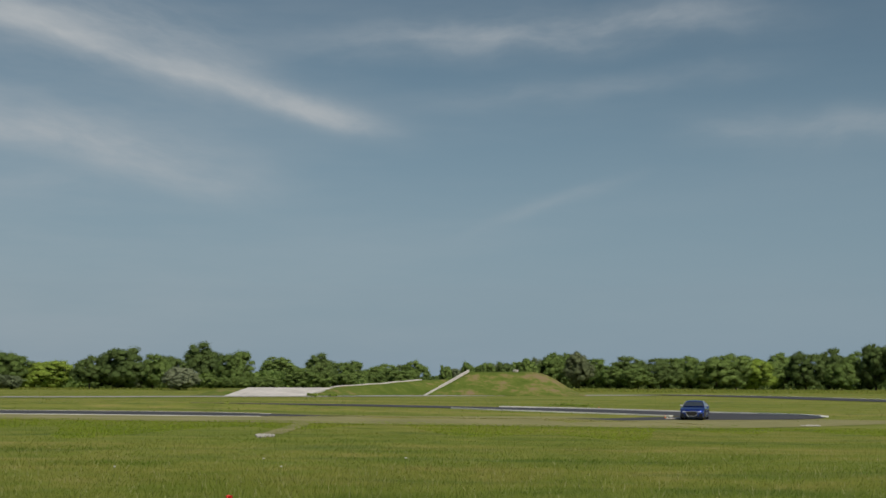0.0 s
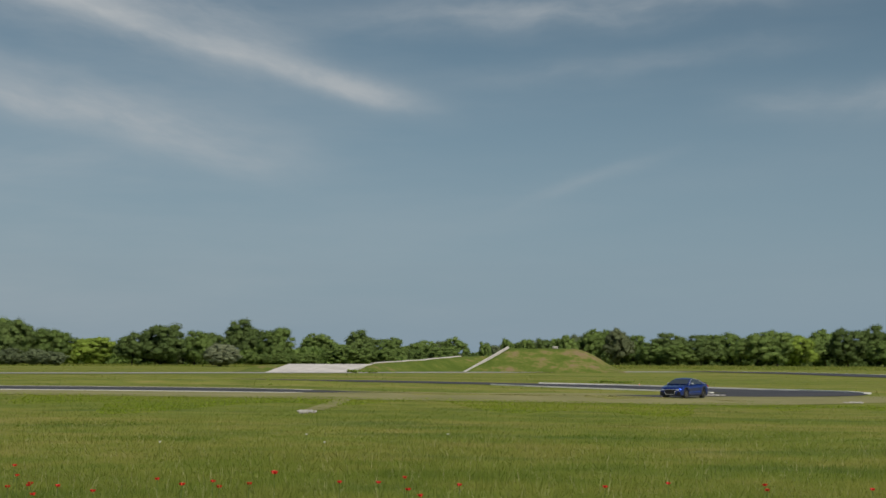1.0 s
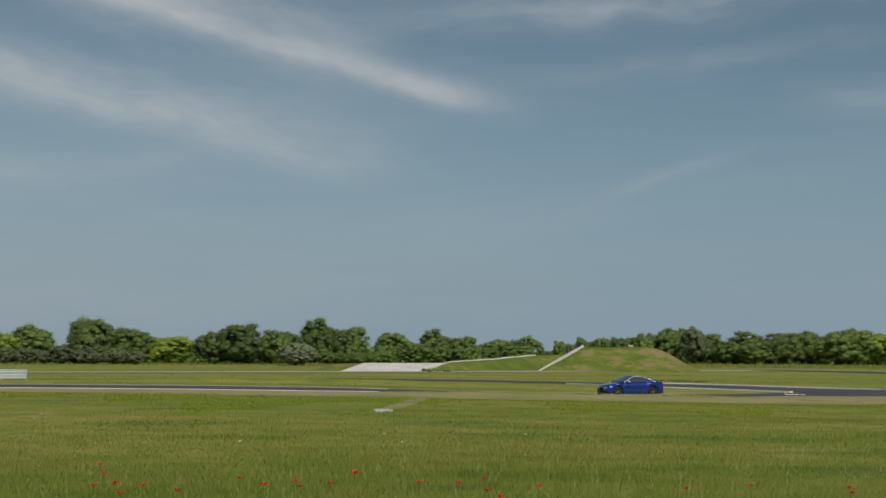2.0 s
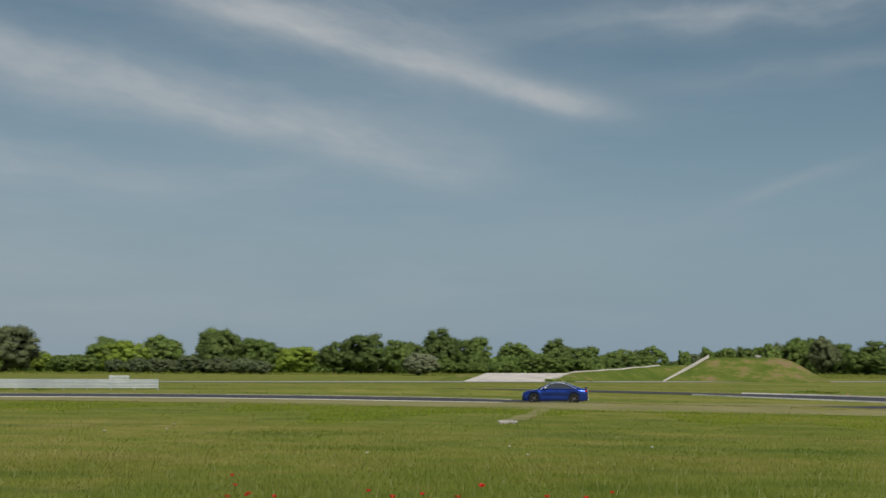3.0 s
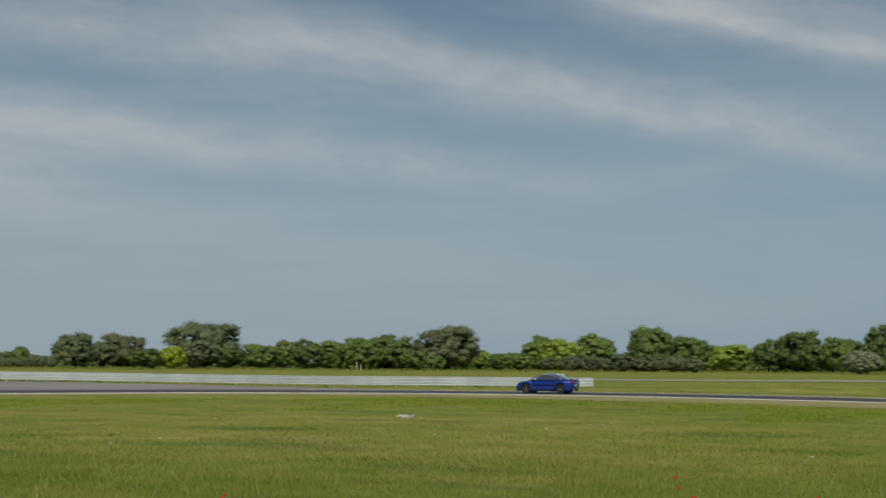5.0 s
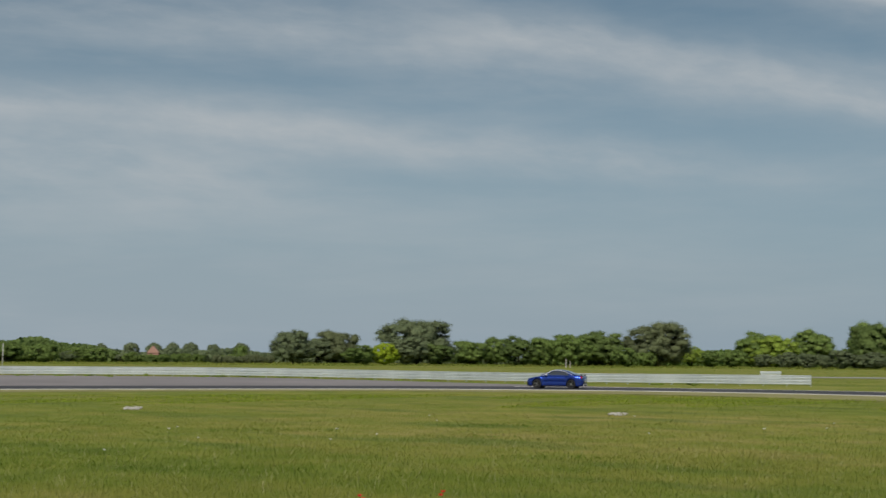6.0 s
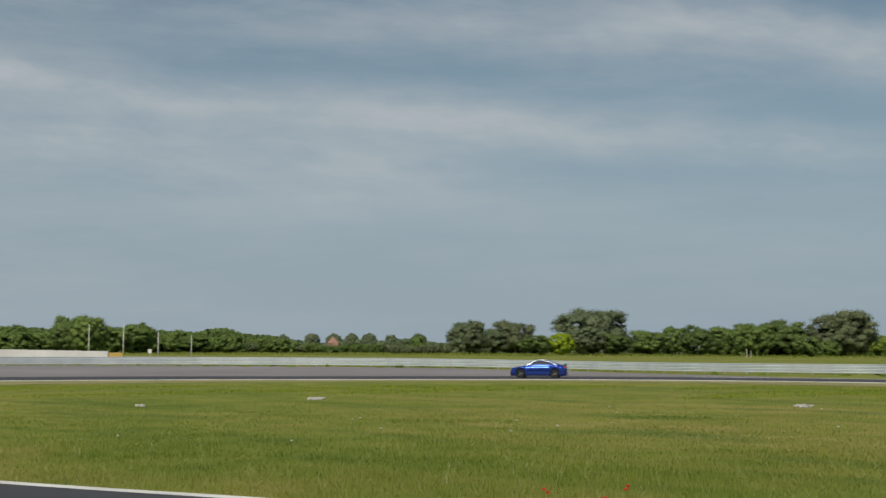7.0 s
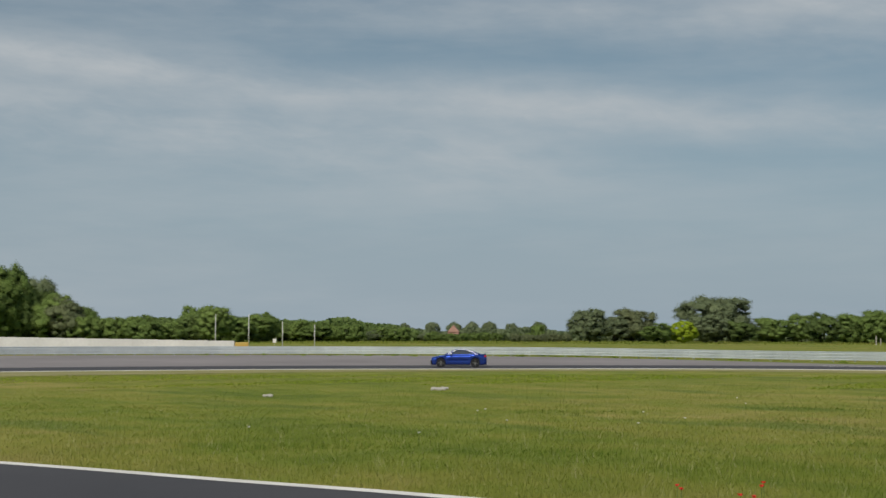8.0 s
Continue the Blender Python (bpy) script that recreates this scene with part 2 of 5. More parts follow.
def box(bm, x0, x1, y0, y1, z0, z1, bevel=0.0):
    made = bmesh.ops.create_cube(bm, size=1.0, matrix=Matrix.Translation(((x0 + x1) / 2, (y0 + y1) / 2, (z0 + z1) / 2)) @ Matrix.Diagonal((x1 - x0, y1 - y0, z1 - z0, 1)))
    if bevel:
        edges = {e for v in made["verts"] for e in v.link_edges}
        bmesh.ops.bevel(bm, geom=list(edges), offset=bevel, segments=2, profile=0.6, affect="EDGES")
    return made["verts"]


def step(r, a, b):
    k = min(max((r - a) / (b - a), 0.0), 1.0)
    return k * k * (3 - 2 * k)


def polar(az, r):
    return r * math.sin(radians(az)), r * math.cos(radians(az))


def ground_z(x, y):
    """The land's gentle rise and fall, and the low swell that hides part of the track."""
    r, az = math.hypot(x, y), math.degrees(math.atan2(x, y))
    k = min(max(az, -54.0), 11.5) / 50
    lift = (((0.9604 * k + 1.0629) * k - 0.9904) * k - 1.1883) * k - 0.115
    if az > 30 or az < -100:
        lift = 0.0
    z = lift * step(r, 30, 85) * (1 - 0.8 * step(r, 150, 320))
    along = math.exp(-((az - 2.5) / 9.5) ** 4)
    z -= 0.17 * along * step(r, 83, 88) * (1 - step(r, 99, 108))
    z += 0.34 * math.exp(-((az + 12.0) / 7.0) ** 6) * math.exp(-((r - 113.5) / 3.0) ** 2)
    z += 0.30 * step(-az, 33, 50) * step(r, 106, 128) * (1 - step(r, 210, 320))
    z += (0.19 + 0.10 * math.exp(-((az - 7.5) / 4.5) ** 4)) * along * math.exp(-((r - 82.5 - 0.45 * min(max(az, 0.0), 14.0)) / 2.4) ** 2)
    return z


def spline(points, every):
    """Evenly spaced points on a Catmull-Rom curve."""
    p = [Vector(q) for q in points]
    p = [2 * p[0] - p[1], *p, 2 * p[-1] - p[-2]]
    dense = []
    for i in range(1, len(p) - 2):
        for j in range(24):
            t = j / 24
            dense.append(0.5 * (2 * p[i] + (p[i + 1] - p[i - 1]) * t + (2 * p[i - 1] - 5 * p[i] + 4 * p[i + 1] - p[i + 2]) * t * t
                                + (3 * p[i] - p[i - 1] - 3 * p[i + 1] + p[i + 2]) * t ** 3))
    dense.append(p[-2])
    made, left = [dense[0]], every
    for a, b in zip(dense, dense[1:]):
        seg = (b - a).length
        while seg >= left:
            a = a + (b - a) * (left / seg)
            seg = (b - a).length
            made.append(a)
            left = every
        left -= seg
    return made


def ribbon(name, line, lo, hi, lift, mat, across=4, label="", category="", thick=0.0):
    """A strip along a line, from lo to hi metres to the line's left, laid on the land. lo and hi may be functions of the run."""
    verts, faces = [], []
    n = len(line)
    for i, p in enumerate(line):
        d = (line[min(i + 1, n - 1)] - line[max(i - 1, 0)]).normalized()
        side = Vector((-d.y, d.x))
        s = i / (n - 1)
        a, b = (f(s) if callable(f) else f for f in (lo, hi))
        for j in range(across + 1):
            q = p.xy + side * (a + (b - a) * j / across)
            verts.append((q.x, q.y, ground_z(q.x, q.y) + lift))
    for i in range(n - 1):
        for j in range(across):
            k = i * (across + 1) + j
            faces.append((k, k + across + 1, k + across + 2, k + 1))
    ob = mesh_object(name, verts, faces, mat, smooth=True)
    return tagged(ob, label, category, kind="structure")


# ---- land ----
def land():
    angles = [a * 0.6 for a in range(-125, 45)]
    angles += [27 + a * 6 for a in range(1, 43)]
    rings = [0.5, 2, 4, 6, 8]
    while rings[-1] < 150:
        rings.append(rings[-1] + 1.5)
    while rings[-1] < 4600:
        rings.append(rings[-1] * 1.06)
    verts, faces = [(0, 0, 0)], []
    for r in rings:
        for a in angles:
            x, y = polar(a, r)
            verts.append((x, y, ground_z(x, y)))
    n = len(angles)
    for j in range(n):
        faces.append((0, 1 + (j + 1) % n, 1 + j))
    for i in range(len(rings) - 1):
        for j in range(n):
            k, l = 1 + i * n + j, 1 + i * n + (j + 1) % n
            faces.append((k, l, l + n, k + n))
    ob = mesh_object("ground", verts, faces, GROUND, smooth=True)
    tagged(ob, "green meadow ground with drier yellowish patches", "grassland", kind="structure")


land()
TRACK = spline([(-26, 135), (-11.5, 131.5), (-4, 129.5), (5, 126), (13, 120), (20.5, 114.5), (24.6, 109.0), (23.2, 103.8), (17.5, 98.6), (10, 94), (0, 90.6), (-12, 88.6), (-25, 88.4),
                (-38, 88.2), (-50, 86), (-62, 81.2), (-70, 75.4), (-78, 66.5), (-85, 55), (-90, 42), (-93, 28), (-94, 12), (-92, -20)], 1.5)
HALF = 5.0
def extra(p):
    """The far leg widens into the bend."""
    return 2.6 * step(p.x, 0.0, 10.0) * step(p.y, 104.0, 113.0)


def taper(run):
    """The track runs out of the grass at its far start."""
    return (HALF + extra(TRACK[round(run * (len(TRACK) - 1))])) * (0.12 + 0.88 * step(run, 0.0, 0.065))


def grown(p):
    """How far the dry verge has grown over the track's near edge past the bend."""
    return 3.5 * step(-p.y, -105.0, -99.0) * step(p.x, -17.0, -3.0) + 3.0 * step(-p.y, -103.0, -98.0) * step(p.x, 0.0, 9.0)


def far_edge(run):
    return -taper(run) + 0.6 * grown(TRACK[round(run * (len(TRACK) - 1))]) * step(-TRACK[round(run * (len(TRACK) - 1))].y, -97.0, -92.0) * step(-TRACK[round(run * (len(TRACK) - 1))].x, -8.0, -2.0)


def near_edge(run):
    return taper(run) - grown(TRACK[round(run * (len(TRACK) - 1))])


ribbon("road_track", TRACK, far_edge, near_edge, 0.03, ASPHALT, 6, "dark asphalt race track with white edge lines", "race track")


def kerb(name, line, lo, hi, height, label):
    """A low cast edging of separate bays along the track's side."""
    thing = tagged(new(name), label, "kerb", kind="structure")

    def across(i):
        d = (line[min(i + 1, len(line) - 1)] - line[max(i - 1, 0)]).normalized()
        side = Vector((-d.y, d.x))
        out_ = extra(line[i]) * (1 if lo > 0 else -1)
        return line[i].xy + side * (lo + out_), line[i].xy + side * (hi + out_)

    for i in range(0, len(line) - 2, 2):
        (a, b), (d, c) = across(i), across(i + 2)
        verts = [(v.x, v.y, ground_z(v.x, v.y) - 0.1) for v in (a, b, c, d)] + [(v.x, v.y, ground_z(v.x, v.y) + height) for v in (a, b, c, d)]
        mesh_object("kerbstone", verts, [(4, 7, 6, 5), (0, 4, 5, 1), (1, 5, 6, 2), (2, 6, 7, 3), (3, 7, 4, 0)], KERB, thing)


START = next(i for i, p in enumerate(TRACK) if p.x > 2)
TIP = next(i for i, p in enumerate(TRACK) if i > 12 and p.y < 107.2)
BACK = next(i for i, p in enumerate(TRACK) if i > TIP and p.x < -12)
kerb("trim_kerb_bend", TRACK[START:TIP], HALF - 0.10, HALF + 0.55, 0.13, "low white-painted concrete edging round the bend")
kerb("trim_kerb_inner", TRACK[BACK:], HALF - 0.08, HALF + 0.26, 0.045, "low white-painted concrete edging of the track")
TURN_IN = next(i for i, p in enumerate(TRACK) if i > 12 and p.y < 109.5)
kerb("trim_kerb_outer", TRACK[START:TURN_IN], -HALF - 0.35, -HALF + 0.05, 0.10, "low white-painted concrete edging inside the bend")
kerb("trim_kerb_far", [p for p in TRACK[BACK:] if p.x > -60], -HALF - 0.30, -HALF + 0.05, 0.034, "low white-painted concrete edging of the track")
MAIN = [p for p in TRACK if p.x < 24 and p.y < 108]
WEST = [p for p in MAIN if p.x < -34]
RAIL = spline([(-45.6, 109.5), (-60, 104.8), (-75, 101.4), (-90, 98), (-103, 92.5), (-115, 83), (-124, 70), (-130, 55), (-133, 40), (-132, 24), (-128, 4)], 4.0)


def to_rail(s):
    """The run-off's reach from the track toward the barrier."""
    p = WEST[min(int(s * (len(WEST) - 1)), len(WEST) - 1)]
    reach = min((p.xy - q.xy).length for q in RAIL) - 0.5
    k = step(-p.x, 46, 74)
    return -(HALF + 0.65 + max(reach - HALF, 0.0) * k)


ribbon("pavement_runoff", WEST, to_rail, -HALF - 0.6, 0.022, OLD_ASPHALT, 8, "worn light grey asphalt run-off beside the track", "run-off")
ribbon("verge", MAIN, lambda s: HALF + 0.5 - 1.12 * grown(MAIN[round(s * (len(MAIN) - 1))]), lambda s: HALF + 8.5 + 3 * math.sin(s * 9), 0.018, DRY, 6, "dry yellowish grass verge along the track", "verge")
ribbon("verge_far", [p for p in MAIN if -40 < p.x < 16], lambda s: -HALF - 3.0 - math.sin(s * 11), -HALF - 0.7, 0.018, DRY, 3, "dry grass strip on the far side of the track", "verge")

NEAR = spline([(-80, -10.5), (-40, 4.4), (-26.7, 9.65), (-21, 11.65), (-16.8, 13.15), (-8, 15.6), (4, 15.0)], 1.0)
NEAR = [p for p in NEAR if p.x < -9.5]
ribbon("road_near", NEAR, -10.0, 0.0, 0.03, ASPHALT, 8, "smooth dark asphalt road beside the meadow", "road")
ribbon("trim_near_line", NEAR, -0.42, -0.06, 0.038, PAINT, 1, "fresh white painted road edge line", "road marking")

for pts in ([(-7.5, 57), (-7.6, 66), (-8.0, 78)],):
    ribbon("path_worn", spline(pts, 1.0), -0.45, 0.45, 0.02, DRY, 2, "faint worn dry track through the grass", "path")
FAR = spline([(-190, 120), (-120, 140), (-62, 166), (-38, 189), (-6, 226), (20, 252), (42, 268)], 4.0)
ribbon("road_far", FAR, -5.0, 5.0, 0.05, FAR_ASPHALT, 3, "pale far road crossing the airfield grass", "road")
EAST = spline([(42, 276), (54, 262), (62, 240), (66, 215), (74, 190)], 4.0)
ribbon("road_east", EAST, -7, 7, 0.06, ASPHALT, 3, "dark distant bend of the track", "road")
ribbon("trim_east_line", EAST, 6.6, 7.6, 0.12, PAINT, 1, "white line on the distant bend", "road marking")


# ---- bank, ramp and chute ----
def bank_height(x, y):
    """Height of the grassed bank and its mound above the land."""
    pts = ((-40, 0.0), (-36, 1.15), (-22, 1.30), (-12, 2.0), (-5, 2.75), (0, 2.95), (4, 3.1))
    top = 0.0
    for (a, h), (b, k) in zip(pts, pts[1:]):
        if a <= x <= b:
            top = h + (k - h) * (x - a) / (b - a)
    top = 0.0 if x > 4 else top
    front = 201 + (x + 36) * 1.12
    off = x - (-22.6 + (y - 209.5) * 0.227)
    front -= 6.5 * step(off, -1.5, 0.0) * (1 - step(off, 1.5, 10.0))   # the bank meets the ramp's flank
    low = top * step(y, front, front + 13) * (1 - step(y, front + 24, front + 40))
    edge = -4.4 + min(max(y - 238.0, 0.0), 12.0) * 0.7           # the chute runs up this edge of the mound
    mound = 4.45 * min(max((y - 237.8) / 12.6, 0.0), 1.0) * (1 - step(y, 268, 286)) * step(x, edge - 1.6, edge + 0.2) * (1 - step(x, 16.5, 27.5))
    return max(low, mound) + 0.10 * noise.noise((x * 0.22, y * 0.22, 0)) * (1 if max(low, mound) > 0.2 else 0)


def bank():
    verts, faces = [], []
    xs, ys = [-42 + i * 1.0 for i in range(76)], [198 + j * 1.2 for j in range(76)]
    for y in ys:
        for x in xs:
            verts.append((x, y, ground_z(x, y) - 0.06 + bank_height(x, y)))
    n = len(xs)
    for j in range(len(ys) - 1):
        for i in range(n - 1):
            k = j * n + i
            faces.append((k, k + 1, k + n + 1, k + n))
    ob = mesh_object("earth_bank", verts, faces, BERM, smooth=True)
    tagged(ob, "grassed earth bank with a flat-topped mound, partly bare", "earth bank", kind="structure")


bank()


def slab_between(name, a, b, width, thick, mat, label, category, raise_by=0.05, segments=12):
    """A concrete strip laid on the bank from a to b."""
    a, b = Vector(a), Vector(b)
    d = (b - a).normalized()
    side = Vector((-d.y, d.x))
    verts, faces = [], []
    for i in range(segments + 1):
        p = a.lerp(b, i / segments)
        z = max(ground_z(*q) + bank_height(*q) for q in (p + side * width / 2, p, p - side * width / 2)) + raise_by
        for s, h in ((-1, -thick), (-1, 0), (1, 0), (1, -thick)):
            q = p + side * width / 2 * s
            verts.append((q.x, q.y, z + h))
    for i in range(segments):
        for j in range(4):
            k = i * 4
            faces.append((k + j, k + (j + 1) % 4, k + 4 + (j + 1) % 4, k + 4 + j))
    faces += [(0, 3, 2, 1), tuple(segments * 4 + j for j in range(4))]
    ob = mesh_object(name, verts, faces, mat)
    return tagged(ob, label, category)


def concrete_ramp():
    """The pale ramp, cast in bays, that climbs the low bank."""
    lo, hi = (Vector((-33.6, 199.5)), Vector((-22.6, 209.5))), (Vector((-32.2, 214.5)), Vector((-19.2, 224.5)))
    ramp = tagged(new("concrete_ramp"), "pale concrete ramp sloping up the grass bank", "ramp")
    bays = 6
    for i in range(bays):
        a, b = i / bays + 0.004, (i + 1) / bays - 0.004
        q = [lo[0].lerp(lo[1], a), lo[0].lerp(lo[1], b), hi[0].lerp(hi[1], b), hi[0].lerp(hi[1], a)]
        z0, z1 = ground_z(*lo[0]) + 0.06, 1.33
        top = [(q[0].x, q[0].y, z0), (q[1].x, q[1].y, z0), (q[2].x, q[2].y, z1), (q[3].x, q[3].y, z1)]
        verts = top + [(x, y, z - 1.6) for x, y, z in top]
        mesh_object("bay", verts, [(0, 1, 2, 3), (7, 6, 5, 4), (0, 4, 5, 1), (1, 5, 6, 2), (2, 6, 7, 3), (3, 7, 4, 0)], CONCRETE, ramp)


concrete_ramp()


def concrete_chute():
    """A straight trough of cast lengths down the mound's edge."""
    a, b = Vector((-3.95, 237.6, ground_z(-3.9, 237.6) + 0.12)), Vector((4.2, 250.2, 4.72))
    thing = tagged(new("concrete_chute"), "straight pale concrete chute down the mound's edge", "chute")
    side = Vector((-(b - a).y, (b - a).x, 0)).normalized() * 0.15
    for i in range(8):
        p, q = a.lerp(b, i / 8), a.lerp(b, (i + 1) / 8 - 0.004)
        top = [p - side, q - side, q + side, p + side]
        verts = [tuple(v) for v in top] + [(v.x, v.y, v.z - 0.45) for v in top]
        mesh_object("length", verts, [(3, 2, 1, 0), (4, 5, 6, 7), (0, 1, 5, 4), (1, 2, 6, 5), (2, 3, 7, 6), (3, 0, 4, 7)], CONCRETE, thing)


concrete_chute()
for a, b in (((-20.0, 230.5), (-13.5, 238.8)), ((-13.5, 238.8), (-5.0, 249.0))):
    slab_between("coping_strip", a, b, 0.9, 0.3, CONCRETE, "pale concrete coping along the bank's crest", "coping", 0.1)


def rubble(x, y, sx, sy, h, seed, label, name="rubble_patch", category="rubble"):
    """A low spread of broken pale stones."""
    rnd = random.Random(seed)
    thing = tagged(new(name), label, category)
    thing.location, thing.rotation_euler = (x, y, ground_z(x, y)), (0, 0, -math.atan2(x, y))
    for i in range(46):
        bm = bmesh.new()
        bmesh.ops.create_icosphere(bm, subdivisions=1, radius=1.0)
        k = rnd.uniform(0.04, 0.17)
        r, a = rnd.uniform(0.0, 0.95) ** 0.7, rnd.uniform(0, 6.28)
        ox, oy = r * math.cos(a) * sx, r * math.sin(a) * sy
        for v in bm.verts:
            v.co = Vector((v.co.x * sx * k * 1.4 + ox, v.co.y * sy * k * 1.4 + oy, v.co.z * h * rnd.uniform(0.5, 1.0) + h * 0.4))
        part("stone", bm, STONE, thing)


rubble(-7.46, 54.57, 0.42, 1.5, 0.075, 1, "pale broken stones lying in the meadow grass")
rubble(-29.12, 48.75, 0.40, 1.3, 0.065, 2, "pale broken stones lying in the meadow grass")
rubble(-48.53, 38.71, 0.45, 1.6, 0.075, 3, "pale broken stones lying in the meadow grass")
rubble(-47.33, 28.61, 0.20, 0.45, 0.08, 4, "small pale stones lying in the meadow grass")
rubble(17.5, 102.1, 0.8, 1.3, 0.06, 5, "white gravel scatter at the track's edge")
rubble(-76.3, 61.2, 1.6, 0.8, 0.03, 8, "pale gravel washed onto the dry verge")
rubble(23.5, 85.6, 0.7, 1.2, 0.06, 6, "pale stones on the dry verge")
rubble(13.2, 251.5, 0.6, 0.5, 0.4, 7, "pale boulders on top of the mound", "boulder", "boulder")
bpy.data.objects["boulder"].location.z += 4.4


# ---- crash barrier ----


def w_beam(a, b, z):
    """One length of double-wave rail between two points."""
    prof = [(0.0, -0.13), (0.05, -0.10), (0.05, -0.065), (0.0, -0.025), (0.0, 0.025), (0.05, 0.065), (0.05, 0.10), (0.0, 0.13)]
    d = (b - a).normalized()
    out_ = Vector((d.y, -d.x))
    if out_.dot(a) > 0:
        out_ = -out_
    verts, faces = [], []
    for p in (a - d * 0.05, b + d * 0.05):
        g = ground_z(p.x, p.y)
        for t in (0.0, -0.012):
            for o, h in prof:
                q = p + out_ * (0.1 + o + t)
                verts.append((q.x, q.y, g + z + h))
    n = len(prof)
    for s in (0, n):
        for j in range(n - 1):
            faces.append((s + j, s + j + 1, s + j + 1 + 2 * n, s + j + 2 * n))
    return verts, faces


def barrier():
    for i, (a, b) in enumerate(zip(RAIL, RAIL[1:])):
        thing = tagged(new("crash_barrier"), "galvanised triple-rail crash barrier on steel posts", "crash barrier", "barrier along the track")
        base = Vector((a.x, a.y, 0))
        thing.location = base
        for z in (0.26, 0.53, 0.80):
            verts, faces = w_beam(a, b, z)
            mesh_object("rail", [(x - a.x, y - a.y, h) for x, y, h in verts], faces, STEEL, thing, smooth=False)
        for k in (0.0, 0.5):
            p = a.lerp(b, k)
            bm = bmesh.new()
            g = ground_z(p.x, p.y)
            box(bm, p.x - a.x - 0.05, p.x - a.x + 0.05, p.y - a.y - 0.05, p.y - a.y + 0.05, g - 0.1, g + 0.94, 0.008)
            part("post", bm, STEEL, thing)


barrier()


# ---- trees ----
def crown_mesh(name, seed, clumps, leaves, size, lift=0.0, boss=0.098, uneven=1.0):
    """A crown one metre across and one high: an uneven dome of many leafy clumps, set with small sprays, with gaps between."""
    rnd = np.random.default_rng(seed)
    ico = bmesh.new()
    bmesh.ops.create_icosphere(ico, subdivisions=1, radius=1.0)
    ball = np.array([v.co.normalized() for v in ico.verts])
    tri1 = np.array([[v.index for v in f.verts] for f in ico.faces])
    ico.free()
    mid_z, tall = (1 + lift) / 2, (1 - lift) / 2
    shift = Vector((seed * 3.17, seed * 1.71, seed * 0.93))
    all_co, all_n, all_tri, centres = [], [], [], []
    for m in range(clumps + 1):
        if m == clumps:                                        # the shaded heart of the crown
            mid, r = np.array((0.0, 0.0, mid_z)), np.array((0.30, 0.30, tall * 0.72))
        else:
            z = 1 - 2 * (m + 0.5) / clumps
            u = m * 2.39996 + rnd.uniform(-0.35, 0.35)
            d = Vector((math.sqrt(1 - z * z) * math.cos(u), math.sqrt(1 - z * z) * math.sin(u), z))
            wide = 0.84 + uneven * (0.50 * noise.noise(d * 1.35 + shift) + rnd.uniform(-0.14, 0.07))
            if z < -0.2:
                wide *= 1.06                                   # boughs hang full toward the foot
            k = boss * rnd.uniform(0.65, 1.35)
            mid = np.array((d.x * 0.40 * wide, d.y * 0.40 * wide, mid_z + d.z * tall * 0.84 * wide))
            r = np.array((k * 1.15, k * 1.15, k * rnd.uniform(0.7, 1.0)))
        lump = np.array([0.86 + 0.34 * noise.noise(Vector(q) * 2.3 + shift + Vector((m, 0, 0))) for q in ball])
        co_ = ball * lump[:, None] * r
        all_co.append(mid + co_)
        all_n.append(ball)
        all_tri.append(tri1 + m * len(ball))
        centres.append(mid)
    co, vn, tri = np.concatenate(all_co), np.concatenate(all_n), np.concatenate(all_tri)
    centre = np.repeat(np.array(centres), len(ball), axis=0)
    lo, hi = co.min(0), co.max(0)
    for q in (co, centre):
        q[:, :2] = (q[:, :2] - ((hi + lo) / 2)[:2]) / (hi - lo)[:2].mean()
        q[:, 2] = lift + (q[:, 2] - lo[2]) / (hi[2] - lo[2]) * (1 - lift)
    shell = tri[:-len(tri1)]
    area = np.linalg.norm(np.cross(co[shell[:, 1]] - co[shell[:, 0]], co[shell[:, 2]] - co[shell[:, 0]]), axis=1)
    which = rnd.choice(len(shell), leaves, p=area / area.sum())
    k = rnd.dirichlet((1, 1, 1), leaves)
    d = (vn[shell[which]] * k[:, :, None]).sum(1)
    d /= np.linalg.norm(d, axis=1)[:, None] + 1e-9
    p = (co[shell[which]] * k[:, :, None]).sum(1) + d * (rnd.random((leaves, 1)) * 0.068 - 0.036)
    keep = p[:, 2] > 0.005
    p, d = p[keep], d[keep]
    n = len(p)
    up = rnd.normal(size=(n, 3)) * 0.8 + d
    up /= np.linalg.norm(up, axis=1)[:, None]
    t1 = np.cross(up, rnd.normal(size=(n, 3)))
    t1 /= np.linalg.norm(t1, axis=1)[:, None]
    t2 = np.cross(up, t1)
    s = size * rnd.uniform(0.55, 1.3, (n, 1))
    quad = np.stack([p - t1 * s, p - t2 * s * 0.7, p + t1 * s, p + t2 * s * 0.7], 1).reshape(-1, 3)
    core = centre + (co - centre) * 0.72
    core[:, 2] = np.maximum(core[:, 2], 0.0)
    verts = np.concatenate([quad, core]).tolist()
    faces = [(4 * i, 4 * i + 1, 4 * i + 2, 4 * i + 3) for i in range(n)] + [tuple(4 * n + t for t in f) for f in tri.tolist()]
    me = bpy.data.meshes.new(name)
    me.from_pydata(verts, [], faces)
    me.polygons.foreach_set("use_smooth", [True] * len(me.polygons))
    me.update()

    def shade(at, out_, jitter):
        """Sprays shade with the clump and the crown that they belong to."""
        whole = at - np.array((0, 0, mid_z * 0.8))
        whole /= np.linalg.norm(whole, axis=1)[:, None] + 1e-9
        soft = out_ * 0.36 + whole * 0.62 + np.array((0, 0, 0.28)) + rnd.normal(size=at.shape) * jitter
        return soft / np.linalg.norm(soft, axis=1)[:, None]

